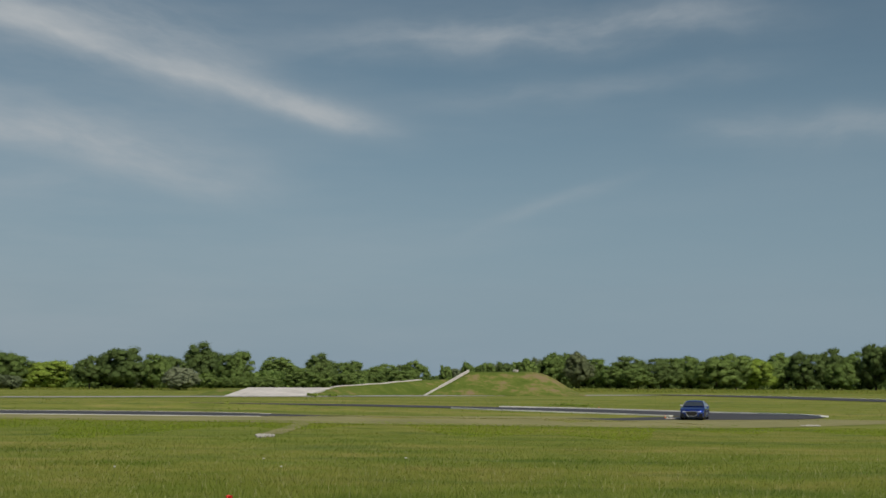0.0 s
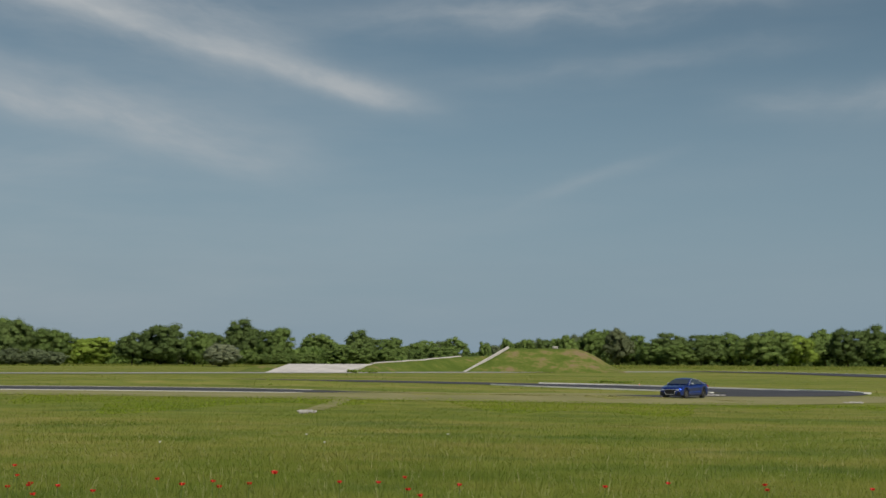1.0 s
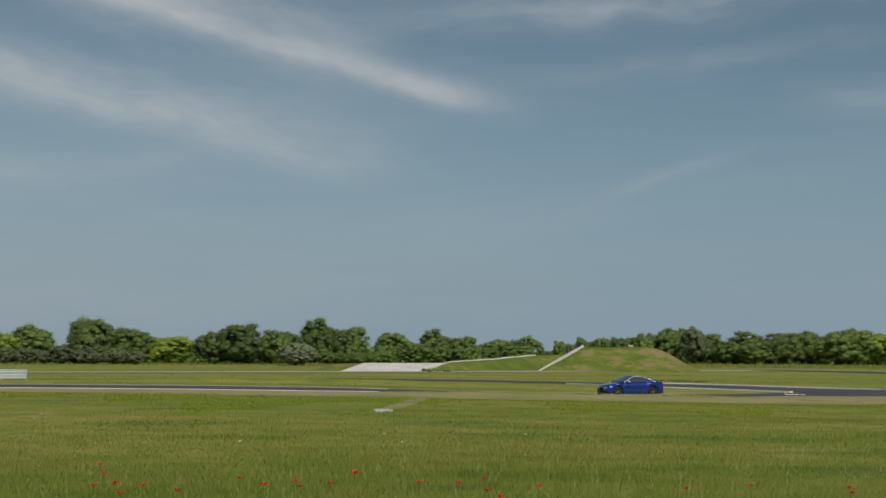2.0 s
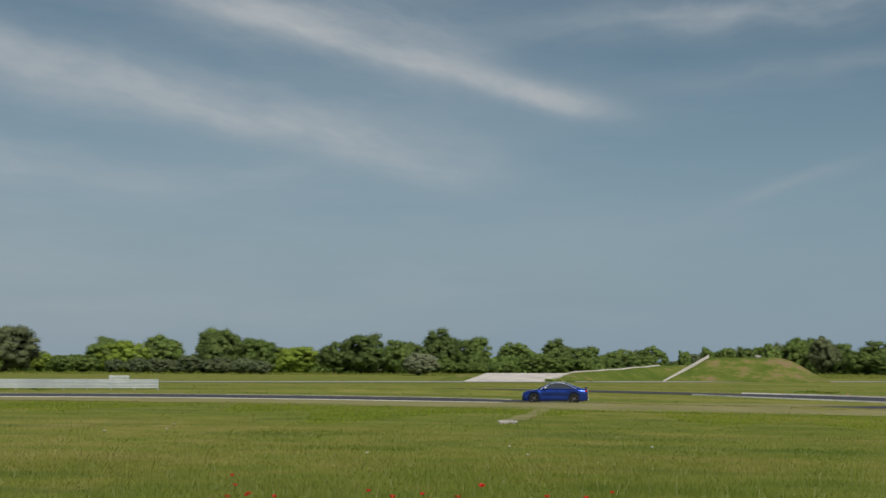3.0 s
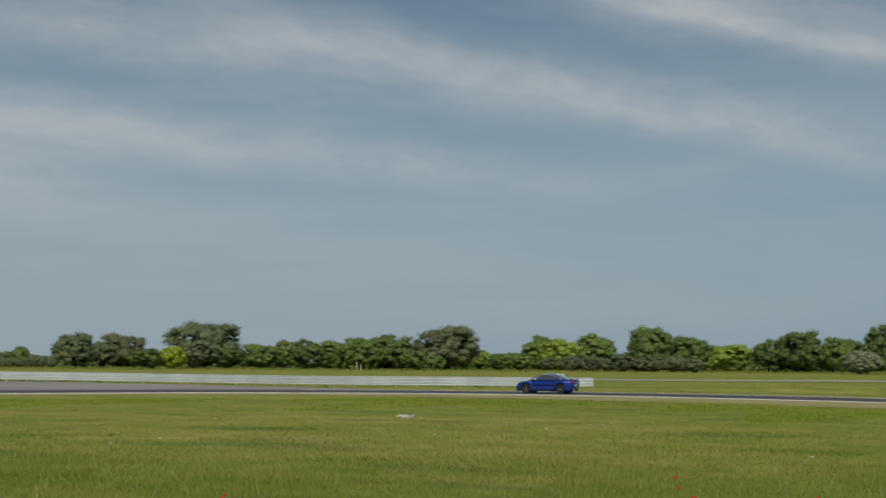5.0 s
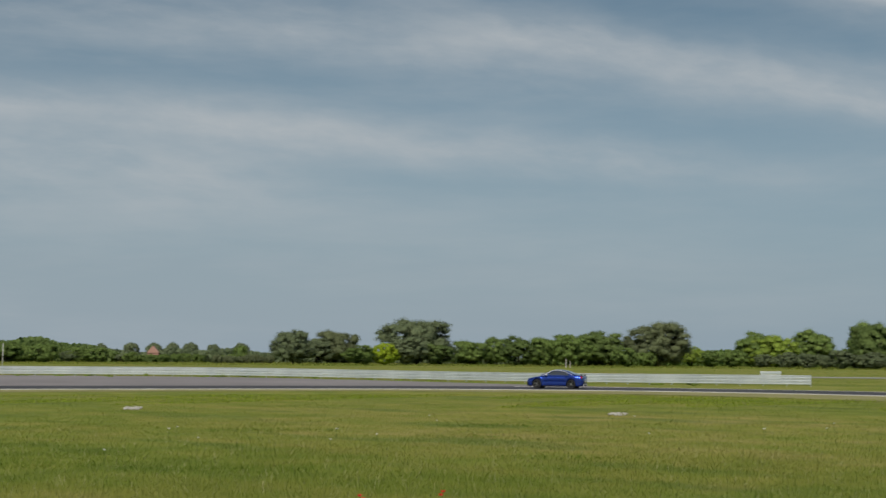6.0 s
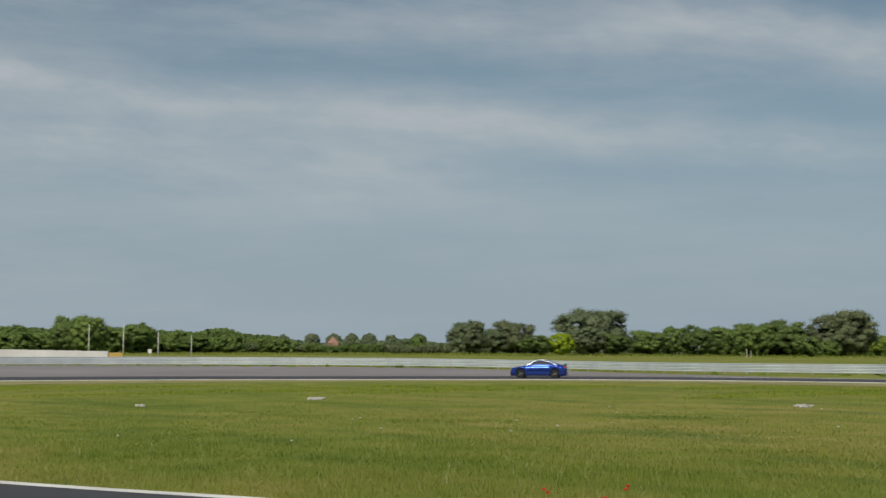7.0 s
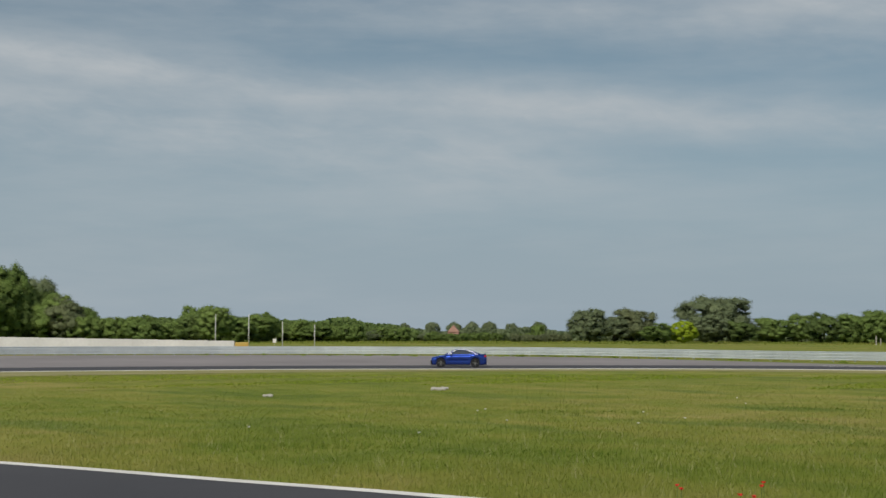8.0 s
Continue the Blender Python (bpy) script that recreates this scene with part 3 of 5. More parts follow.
    me.normals_split_custom_set_from_vertices(np.concatenate([np.repeat(shade(p, d, 0.38), 4, axis=0), shade(core, vn, 0.0)]))
    return me


def trunk_mesh():
    bm = bmesh.new()
    def limb(a, b, r0, r1):
        d = Vector(b) - Vector(a)
        m = Matrix.Translation((Vector(a) + Vector(b)) / 2) @ d.to_track_quat("Z", "Y").to_matrix().to_4x4()
        bmesh.ops.create_cone(bm, segments=7, radius1=r0, radius2=r1, depth=d.length, cap_ends=True, matrix=m)
    limb((0, 0, -0.03), (0.01, 0, 0.34), 0.030, 0.022)
    for i in range(6):
        u = i * 1.05
        limb((0.01, 0, 0.24 + 0.02 * i), (0.24 * math.cos(u), 0.24 * math.sin(u), 0.55 + 0.05 * (i % 3)), 0.014, 0.005)
    me = bpy.data.meshes.new("trunk")
    bm.to_mesh(me)
    bm.free()
    me.materials.append(BARK)
    return me


TRUNK = trunk_mesh()
CROWNS = [crown_mesh("crown", 11 + i, 84 + 16 * (i % 3), 23000, 0.0115) for i in range(8)]
HIGH = [crown_mesh("crown", 31 + i, 60, 17000, 0.0130, 0.28, 0.115, 0.5) for i in range(4)]
SHRUBS = [crown_mesh("foliage", 51 + i, 64, 13000, 0.0140, 0.0, 0.105) for i in range(4)]
ROUND = [crown_mesh("foliage", 71 + i, 110, 16000, 0.0120, 0.0, 0.085, 0.22) for i in range(2)]
for me in CROWNS + HIGH + SHRUBS + ROUND:
    me.materials.append(LEAF["mid"])
LOOKS = {
    "dark": ("dark", "dark green broadleaf tree with a dense crown", "tree"),
    "mid": ("mid", "green broadleaf tree with a rounded crown", "tree"),
    "lime": ("lime", "fresh yellow-green broadleaf tree", "tree"),
    "olive": ("olive", "olive-green tree with a dull brownish crown", "tree"),
    "grey": ("grey", "grey-green willow-like tree with a broad crown", "tree"),
    "avenue": ("grey", "round-headed grey-green tree of a far avenue", "tree"),
    "low": ("mid", "low green bush at the wood's edge", "bush"),
    "grey_shrub": ("sallow", "grey-green willow scrub below the trees", "shrub"),
    "pale_bush": ("pale", "round pale grey-green bush in blossom", "bush"),
    "weed": ("lime", "tuft of green weeds at the barrier's foot", "weeds"),
    "tuft": ("lime", "low tuft of rough green growth in the grass", "weeds"),
    "lime_bush": ("vivid", "vivid lime-green round bush", "bush"),
}
TREE_RND = random.Random(7)


def plant(kind, az, r, h, width):
    """A tree or bush at a bearing and distance, with its height and width."""
    leaf, label, category = LOOKS[kind]
    spread = 1.9 if category == "tree" else 2.0
    if width > spread * h:                      # a broad one is a close-set few
        k = math.ceil(width / (1.5 * h))
        for i in range(k):
            off = ((i + 0.5) / k - 0.5) * width / r
            plant(kind, az + math.degrees(off), r * TREE_RND.uniform(0.97, 1.03), h * TREE_RND.uniform(0.82, 1.02), width / k * 1.35)
        return
    if kind == "pale_bush":
        r, h, width = r * 0.9, h * 0.95, width * 0.95
    x, y = polar(az, r)
    bushy = category != "tree"
    thing = tagged(new("bush" if bushy else "tree"), label, category, "woodland edge")
    thing.location, thing.rotation_euler = (x, y, ground_z(x, y) - 0.1), (0, 0, TREE_RND.uniform(0, 6.28))
    pool = ROUND if kind in ("pale_bush", "lime_bush") else SHRUBS if bushy else (HIGH if kind == "avenue" else CROWNS)
    me = TREE_RND.choice(pool)
    crown = new("foliage" if bushy else "crown", me)
    crown.parent, crown.scale = thing, (width * 1.05, width * 1.05, h * 1.06)
    crown.material_slots[0].link, crown.material_slots[0].material = "OBJECT", LEAF[leaf]
    if not bushy:
        stem = new("trunk", TRUNK)
        stem.parent, stem.scale = thing, (min(width, h) * 1.0, min(width, h) * 1.0, h)


# wood behind the concrete ramp
plant("dark", -20.00, 393, 12.6, 12.7)
plant("mid", -18.54, 409, 10.1, 15.1)
plant("grey_shrub", -19.52, 372, 4.4, 17.2)
plant("lime", -17.62, 412, 6.4, 8.6)
plant("lime", -16.71, 414, 8.1, 14.4)
plant("dark", -15.10, 387, 9.2, 10.8)
plant("dark", -13.94, 385, 11.6, 16.0)
plant("olive", -13.58, 426, 9.1, 17.7)
plant("mid", -12.52, 398, 9.8, 11.1)
plant("pale_bush", -11.32, 375, 6.0, 10.1)
plant("dark", -10.38, 450, 14.8, 15.6)
plant("mid", -9.05, 436, 11.9, 12.1)
plant("dark", -11.81, 429, 10.1, 11.9)
plant("low", -8.07, 414, 4.4, 11.5)
plant("mid", -7.23, 462, 10.6, 15.0)
plant("low", -6.37, 412, 6.6, 11.4)
plant("dark", -5.40, 479, 12.2, 13.3)
plant("mid", -4.18, 504, 10.2, 14.0)
plant("mid", -2.95, 495, 8.9, 16.1)
plant("low", -2.21, 479, 7.1, 13.3)
plant("mid", -1.36, 519, 10.6, 11.4)
plant("low", -4.91, 419, 5.3, 13.6)
plant("low", -9.52, 415, 4.4, 13.5)
plant("low", -3.56, 459, 5.3, 12.8)
# wood behind the mound and to its east
plant("mid", -0.01, 509, 8.8, 5.9)
plant("mid", 0.90, 500, 10.0, 5.8)
plant("mid", 1.70, 561, 10.5, 10.4)
plant("dark", 2.56, 538, 10.6, 10.0)
plant("mid", 3.41, 554, 12.1, 10.3)
plant("mid", 4.50, 565, 14.7, 14.4)
plant("olive", 5.71, 554, 15.0, 12.8)
plant("mid", 6.31, 567, 12.4, 15.8)
plant("mid", 7.03, 533, 8.9, 14.8)
plant("dark", 7.75, 559, 13.0, 19.4)
plant("dark", 9.17, 536, 11.9, 17.4)
plant("mid", 10.11, 568, 13.7, 19.7)
plant("mid", 10.81, 565, 11.3, 13.1)
plant("mid", 11.51, 514, 12.6, 19.0)
plant("mid", 12.33, 516, 13.7, 14.4)
plant("lime", 13.13, 522, 12.3, 16.9)
plant("mid", 14.27, 570, 14.9, 15.8)
plant("dark", 15.17, 536, 14.8, 17.4)
plant("dark", 16.29, 548, 15.9, 12.7)
plant("mid", 8.22, 527, 8.4, 14.6)
plant("mid", 13.81, 540, 10.9, 15.0)
plant("dark", 17.95, 533, 17.6, 14.8)
plant("mid", 17.00, 545, 14.8, 15.0)
plant("dark", 18.90, 530, 18.0, 17.0)
plant("mid", 16.60, 520, 10.5, 14.0)
plant("grey", -1.95, 560, 9.4, 11.0)
plant("grey", 0.40, 575, 8.6, 10.0)
plant("mid", 1.35, 585, 9.6, 12.0)
plant("grey", 2.10, 590, 10.4, 12.0)
plant("mid", 3.00, 580, 11.0, 12.0)
plant("grey", 3.95, 590, 13.0, 13.0)
plant("mid", 5.10, 600, 15.6, 12.0)
# mixed trees behind the barrier end
plant("mid", -32.32, 397, 8.9, 11.0)
plant("dark", -31.32, 406, 9.9, 17.9)
plant("olive", -28.73, 405, 13.1, 20.6)
plant("lime", -27.31, 421, 6.2, 8.8)
plant("low", -26.03, 382, 5.1, 12.4)
plant("mid", -24.75, 424, 10.8, 13.7)
plant("lime", -24.03, 421, 9.6, 15.6)
plant("mid", -22.36, 428, 11.6, 14.9)
plant("grey_shrub", -23.43, 383, 5.0, 14.2)
plant("grey_shrub", -21.75, 361, 4.9, 13.4)
plant("mid", -20.08, 423, 13.7, 15.7)
plant("grey_shrub", -19.57, 398, 4.9, 12.9)
plant("dark", -18.49, 426, 10.8, 14.8)
plant("lime", -17.75, 410, 6.7, 8.5)
plant("lime", -16.65, 418, 8.2, 11.6)
plant("grey_shrub", -18.60, 365, 4.1, 10.1)
plant("low", -29.72, 387, 4.9, 10.8)
# trees behind the barrier
plant("mid", -46.69, 433, 5.8, 5.0)
plant("olive", -46.57, 418, 3.1, 17.4)
plant("grey", -44.46, 403, 10.2, 14.0)
plant("grey", -43.42, 442, 8.3, 12.3)
plant("olive", -42.62, 447, 10.8, 16.6)
plant("low", -41.52, 372, 5.5, 10.3)
plant("lime_bush", -40.51, 378, 6.2, 8.2)
plant("grey", -39.12, 412, 14.1, 22.9)
plant("grey", -39.58, 399, 8.5, 12.9)
plant("dark", -38.14, 404, 6.4, 11.2)
plant("mid", -36.82, 425, 7.6, 13.8)
plant("mid", -35.62, 428, 9.0, 11.9)
plant("dark", -34.71, 386, 8.6, 10.7)
plant("mid", -33.68, 412, 8.5, 13.4)
plant("mid", -32.71, 383, 8.9, 12.4)
plant("dark", -31.37, 413, 10.4, 14.3)
plant("low", -30.14, 365, 5.3, 7.6)
# tall wood at the west end
plant("mid", -69.09, 351, 19.6, 14.6)
plant("grey", -68.02, 360, 16.5, 15.8)
plant("olive", -66.89, 347, 11.5, 12.0)
plant("mid", -66.12, 371, 9.1, 10.3)
plant("mid", -64.28, 351, 7.2, 14.6)
plant("mid", -63.00, 347, 6.6, 12.9)
plant("mid", -61.54, 380, 10.1, 10.6)
plant("mid", -60.69, 363, 10.1, 11.7)
plant("mid", -59.56, 381, 7.1, 11.5)
plant("mid", -58.59, 401, 8.9, 11.1)
plant("mid", -57.38, 423, 7.1, 13.7)
plant("mid", -56.29, 410, 6.1, 11.4)
plant("mid", -55.19, 413, 5.8, 12.4)
plant("mid", -54.09, 466, 6.3, 15.1)
plant("mid", -53.06, 445, 4.8, 12.3)
# far avenue and hedges by the house
for az, h, width in ((-52.47, 6.3, 4.3), (-51.24, 6.6, 5.6), (-50.33, 6.7, 5.8), (-49.55, 6.9, 4.9), (-48.79, 6.9, 5.7), (-47.83, 6.3, 4.8), (-46.66, 6.8, 6.2)):
    plant("avenue", az, 482, h, width)
plant("low", -51.88, 452, 3.3, 14.6)
plant("low", -50.66, 450, 2.8, 14.6)
plant("low", -49.19, 453, 3.2, 14.7)
plant("low", -47.72, 470, 3.2, 15.2)
plant("olive", -46.25, 481, 4.3, 14.5)

# fuller edge of the west wood
plant("mid", -70.08, 348, 20.1, 18.0)
plant("dark", -68.63, 352, 15.4, 14.9)
plant("mid", -67.39, 350, 12.6, 14.8)
plant("dark", -66.46, 380, 10.4, 14.3)
plant("mid", -65.43, 354, 6.6, 15.0)
plant("dark", -64.85, 375, 7.2, 14.1)
plant("mid", -63.57, 397, 7.5, 16.8)
plant("dark", -62.29, 372, 7.9, 15.8)
plant("mid", -61.10, 400, 9.0, 15.1)
plant("dark", -60.15, 411, 8.5, 17.5)
plant("mid", -59.07, 398, 8.0, 15.0)
plant("dark", -57.98, 421, 7.6, 15.9)
plant("mid", -56.77, 446, 6.8, 16.8)
plant("grey", -55.67, 443, 5.9, 16.7)
plant("mid", -54.57, 463, 5.7, 17.5)
plant("grey", -53.55, 444, 5.0, 14.7)
plant("grey", -52.50, 456, 3.9, 15.0)

# rough tufts at the bank's foot, by the ramp and in the far grass
for x, y, h, width in ((-21.3, 210.2, 0.7, 1.5), (-19.8, 211.5, 0.6, 1.6), (-18.3, 213.6, 0.5, 1.4), (-15.6, 216.2, 0.35, 1.2), (13.7, 147.4, 0.34, 2.0), (15.3, 146.4, 0.30, 1.8), (12.2, 147.9, 0.26, 1.6), (-17.9, 108.7, 0.22, 0.5)):
    plant("tuft", math.degrees(math.atan2(x, y)), math.hypot(x, y), h, width)
for i in range(34):
    p, q = RAIL[2 + (i * 13) % 22], RAIL[3 + (i * 13) % 22]
    spot = p.lerp(q, TREE_RND.random()) * 0.988
    plant("weed", math.degrees(math.atan2(spot.x, spot.y)), spot.length, TREE_RND.uniform(0.16, 0.38), TREE_RND.uniform(0.4, 1.2))


def thicket(name, az0, az1, r, count, low, high, leaf, seed, label):
    """Unbroken undergrowth behind the single trees."""
    rnd = np.random.default_rng(seed)
    az = np.radians(rnd.uniform(az0, az1, count))
    rr = rnd.uniform(r, r * 1.12, count)
    top = low + (high - low) * (0.5 + 0.5 * np.sin(az * 97 + seed) * np.sin(az * 41))
    ends = np.minimum(np.degrees(az) - az0, az1 - np.degrees(az)) / 3.5
    top = top * np.clip(ends, 0.25, 1.0)
    z = rnd.random(count) ** 0.8 * top
    p = np.stack([rr * np.sin(az), rr * np.cos(az), z], 1)
    d = rnd.normal(size=(count, 3))
    d /= np.linalg.norm(d, axis=1)[:, None]
    t1 = np.cross(d, rnd.normal(size=(count, 3)))
    t1 /= np.linalg.norm(t1, axis=1)[:, None]
    t2 = np.cross(d, t1)
    s = rnd.uniform(0.35, 0.95, (count, 1))
    v = np.stack([p - t1 * s, p - t2 * s, p + t1 * s, p + t2 * s], 1).reshape(-1, 3)
    ob = mesh_object(name, v.tolist(), [(4 * i, 4 * i + 1, 4 * i + 2, 4 * i + 3) for i in range(count)], LEAF[leaf])
    tagged(ob, label, "undergrowth", kind="stuff")


thicket("undergrowth_east", -3, 24, 590, 26000, 5.5, 8.5, "dark", 1, "dense dark undergrowth beneath the wood")
thicket("undergrowth_middle", -34, -2, 440, 34000, 4.0, 6.0, "mid", 2, "dense green undergrowth beneath the trees")
thicket("undergrowth_west", -56, -33, 470, 26000, 3.0, 5.0, "grey", 3, "dense grey-green undergrowth beneath the trees")
thicket("undergrowth_far_west", -78, -50, 440, 40000, 5.0, 8.0, "dark", 4, "dense dark undergrowth of the west wood")


# ---- wall, poles, house and small things behind the track ----
def white_wall():
    a, b = Vector(polar(-59.89, 150.4)), Vector(polar(-75.0, 190))
    thing = tagged(new("boundary_wall"), "long low whitewashed concrete wall behind the barrier", "wall")
    panels = 17
    for i in range(panels):
        p, q = a.lerp(b, i / panels), a.lerp(b, (i + 1) / panels - 0.0002)
        side = Vector((-(q - p).y, (q - p).x)).normalized() * 0.2
        z = 1.76 + 0.62 * (i / panels)
        foot = [p, q, q + side, p + side]
        verts = [(v.x, v.y, -0.4) for v in foot] + [(v.x, v.y, z) for v in foot]
        mesh_object("panel", verts, [(0, 1, 5, 4), (1, 2, 6, 5), (2, 3, 7, 6), (3, 0, 4, 7), (4, 5, 6, 7)], WALL, thing)


white_wall()
POLE = mottled("grey_pole_paint", (0.42, 0.42, 0.40), (0.58, 0.58, 0.56), 1.0, 0.6)


def pole(az, r, top):
    x, y = polar(az, r)
    thing = tagged(new("lamp_pole"), "slender pale grey pole standing behind the barrier", "pole", "row of poles")
    thing.location = (x, y, ground_z(x, y))
    bm = bmesh.new()
    bmesh.ops.create_cone(bm, segments=10, radius1=0.08, radius2=0.045, depth=top, cap_ends=True, matrix=Matrix.Translation((0, 0, top / 2)))
    part("shaft", bm, POLE, thing, smooth=True)
    bm = bmesh.new()
    bmesh.ops.create_cone(bm, segments=12, radius1=0.2, radius2=0.17, depth=0.3, cap_ends=True, matrix=Matrix.Translation((0, 0, 0.15)))
    part("base", bm, CONCRETE, thing)


for az, r, top in ((-60.69, 170.4, 4.75), (-59.28, 176.4, 4.85), (-57.84, 182.4, 3.95), (-56.46, 188.4, 3.55)):
    pole(az, r, top)


def simple_sign():
    x, y = polar(-58.19, 165.4)
    thing = tagged(new("track_sign"), "small white sign board on a thin post", "sign")
    thing.location, thing.rotation_euler = (x, y, ground_z(x, y)), (0, 0, radians(58))
    bm = bmesh.new()
    box(bm, -0.03, 0.03, -0.03, 0.03, 0, 1.5)
    part("post", bm, POLE, thing)
    bm = bmesh.new()
    box(bm, -0.22, 0.22, -0.06, -0.03, 1.15, 1.65, 0.01)
    part("board", bm, PAINT, thing)


simple_sign()
YELLOW = mottled("yellow_plastic", (0.42, 0.27, 0.06), (0.54, 0.36, 0.09), 2.0, 0.5)
ORANGE = mottled("orange_plastic", (0.70, 0.16, 0.04), (0.80, 0.24, 0.06), 4.0, 0.5)


def barrel():
    x, y = polar(-59.60, 150.4)
    thing = tagged(new("marker_block"), "yellow plastic water barrier at the wall's end", "plastic barrier")
    thing.location, thing.rotation_euler = (x, y, ground_z(x, y)), (0, 0, radians(58))
    bm = bmesh.new()
    box(bm, -0.75, 0.75, -0.25, 0.25, 0.25, 1.3, 0.06)
    part("upper", bm, YELLOW, thing)
    bm = bmesh.new()
    box(bm, -0.85, 0.85, -0.35, 0.35, 0.0, 0.25, 0.04)
    part("foot", bm, YELLOW, thing)


barrel()


def cone(x, y):
    thing = tagged(new("traffic_cone"), "orange traffic cone with a white band beside the track", "traffic cone", "cones at the bend")
    thing.location, thing.scale = (x, y, ground_z(x, y) + 0.03), (0.36, 0.36, 0.36)
    bm = bmesh.new()
    box(bm, -0.2, 0.2, -0.2, 0.2, 0, 0.04, 0.01)
    part("foot", bm, ORANGE, thing)
    for lo, hi, mat, name in ((0.04, 0.3, ORANGE, "lower"), (0.3, 0.45, PAINT, "band"), (0.45, 0.7, ORANGE, "tip")):
        bm = bmesh.new()
        r0, r1 = 0.15 - 0.17 * lo, 0.15 - 0.17 * hi
        bmesh.ops.create_cone(bm, segments=14, radius1=r0, radius2=r1, depth=hi - lo, cap_ends=True, matrix=Matrix.Translation((0, 0, (lo + hi) / 2)))
        part(name, bm, mat, thing, smooth=False)


cone(15.4, 134.0)
cone(16.9, 102.6)


def tail_block():
    """Grey steel-faced block behind the barrier's end."""
    x, y = polar(-24.20, 135.0)
    thing = tagged(new("barrier_block"), "short grey steel barrier block on the grass", "barrier block")
    thing.location, thing.rotation_euler = (x, y, ground_z(x, y)), (0, 0, radians(20))
    for i in range(3):
        bm = bmesh.new()
        box(bm, -1.0, 1.0, -0.2, 0.2, 0.25 + 0.3 * i, 0.5 + 0.3 * i, 0.03)
        part("beam", bm, STEEL, thing)
    for px in (-0.8, 0.8):
        bm = bmesh.new()
        box(bm, px - 0.06, px + 0.06, -0.1, 0.1, -0.1, 1.12)
        part("post", bm, STEEL, thing)


tail_block()
BRICK = mottled("red_brick_far", (0.38, 0.20, 0.15), (0.48, 0.28, 0.22), 0.3, 0.9)
TILE = mottled("red_roof_tile", (0.36, 0.20, 0.15), (0.46, 0.27, 0.21), 0.4, 0.85)
DARK_GLASS = material("dark_glass", 0.06, colour=(0.040, 0.046, 0.052), spec=1.0, coat=1.0)[0]


def house():
    x, y = polar(-50.33, 470.0)
    thing = tagged(new("house"), "red-roofed brick house far behind the trees", "house")
    thing.location, thing.rotation_euler = (x, y, ground_z(x, y)), (0, 0, radians(47))
    bm = bmesh.new()
    box(bm, -1.9, 1.9, -4, 4, 0, 3.3)
    part("wall", bm, BRICK, thing)
    mesh_object("roof", [(-2.1, -4.3, 3.2), (2.1, -4.3, 3.2), (2.1, 4.3, 3.2), (-2.1, 4.3, 3.2), (0, -4.3, 5.6), (0, 4.3, 5.6)],
                [(0, 4, 5, 3), (1, 2, 5, 4), (0, 1, 4), (2, 3, 5), (0, 3, 2, 1)], TILE, thing)
    for px in (-0.9, 0.9):
        bm = bmesh.new()
        box(bm, px - 0.4, px + 0.4, -4.05, -3.98, 1.2, 2.5)
        part("window", bm, DARK_GLASS, thing)


house()


def field_post(az, r, h):
    x, y = polar(az, r)
    thing = tagged(new("field_post"), "weathered pale wooden post at the wood's edge", "post")
    thing.location = (x, y, ground_z(x, y))
    for i, (dx, dh) in enumerate(((0.0, h), (1.2, h * 0.75))):
        bm = bmesh.new()
        box(bm, dx - 0.09, dx + 0.09, -0.09, 0.09, -0.2, dh, 0.04)
        part("stake", bm, STONE, thing)


field_post(-32.68, 330.0, 2.2)


# ---- car ----
BLUE, n_, b_ = material("blue_car_paint", 0.27, 0.72, coat=1.0)
flake = n_.noise(position(n_), 320.0, 2.0, 0.5)
n_.put(b_.inputs["Base Color"], n_.ramp(flake, [(0.3, (0.008, 0.034, 0.25)), (0.7, (0.015, 0.060, 0.38))]))
b_.inputs["Coat Roughness"].default_value = 0.06
BLACK = mottled("gloss_black_trim", (0.006, 0.006, 0.007), (0.014, 0.014, 0.016), 3.0, 0.3)
MESH = mottled("matt_black_mesh", (0.004, 0.004, 0.005), (0.010, 0.010, 0.011), 20.0, 0.7)
RUBBER = mottled("tyre_rubber", (0.012, 0.012, 0.013), (0.026, 0.026, 0.027), 6.0, 0.85, 60.0)
ALLOY = mottled("dark_alloy", (0.30, 0.29, 0.27), (0.44, 0.42, 0.40), 4.0, 0.35, 30.0, 0.0, 0.8)
CHROME = material("bright_trim", 0.34, 0.6, (0.74, 0.75, 0.76))[0]
LAMP = material("headlamp_glass", 0.06, 0.2, (0.50, 0.53, 0.58), coat=1.0)[0]
RED_LAMP = material("tail_lamp_red", 0.12, 0.0, (0.45, 0.012, 0.015), coat=1.0)[0]
PLATE = mottled("plain_plate", (0.38, 0.38, 0.36), (0.5, 0.5, 0.48), 5.0, 0.4)


def lerp_table(table, x):
    for (a, p), (b, q) in zip(table, table[1:]):
        if a <= x <= b:
            k = (x - a) / (b - a)
            k = k * k * (3 - 2 * k) * 0.5 + k * 0.5
            return p + (q - p) * k
    return table[0][1] if x < table[0][0] else table[-1][1]


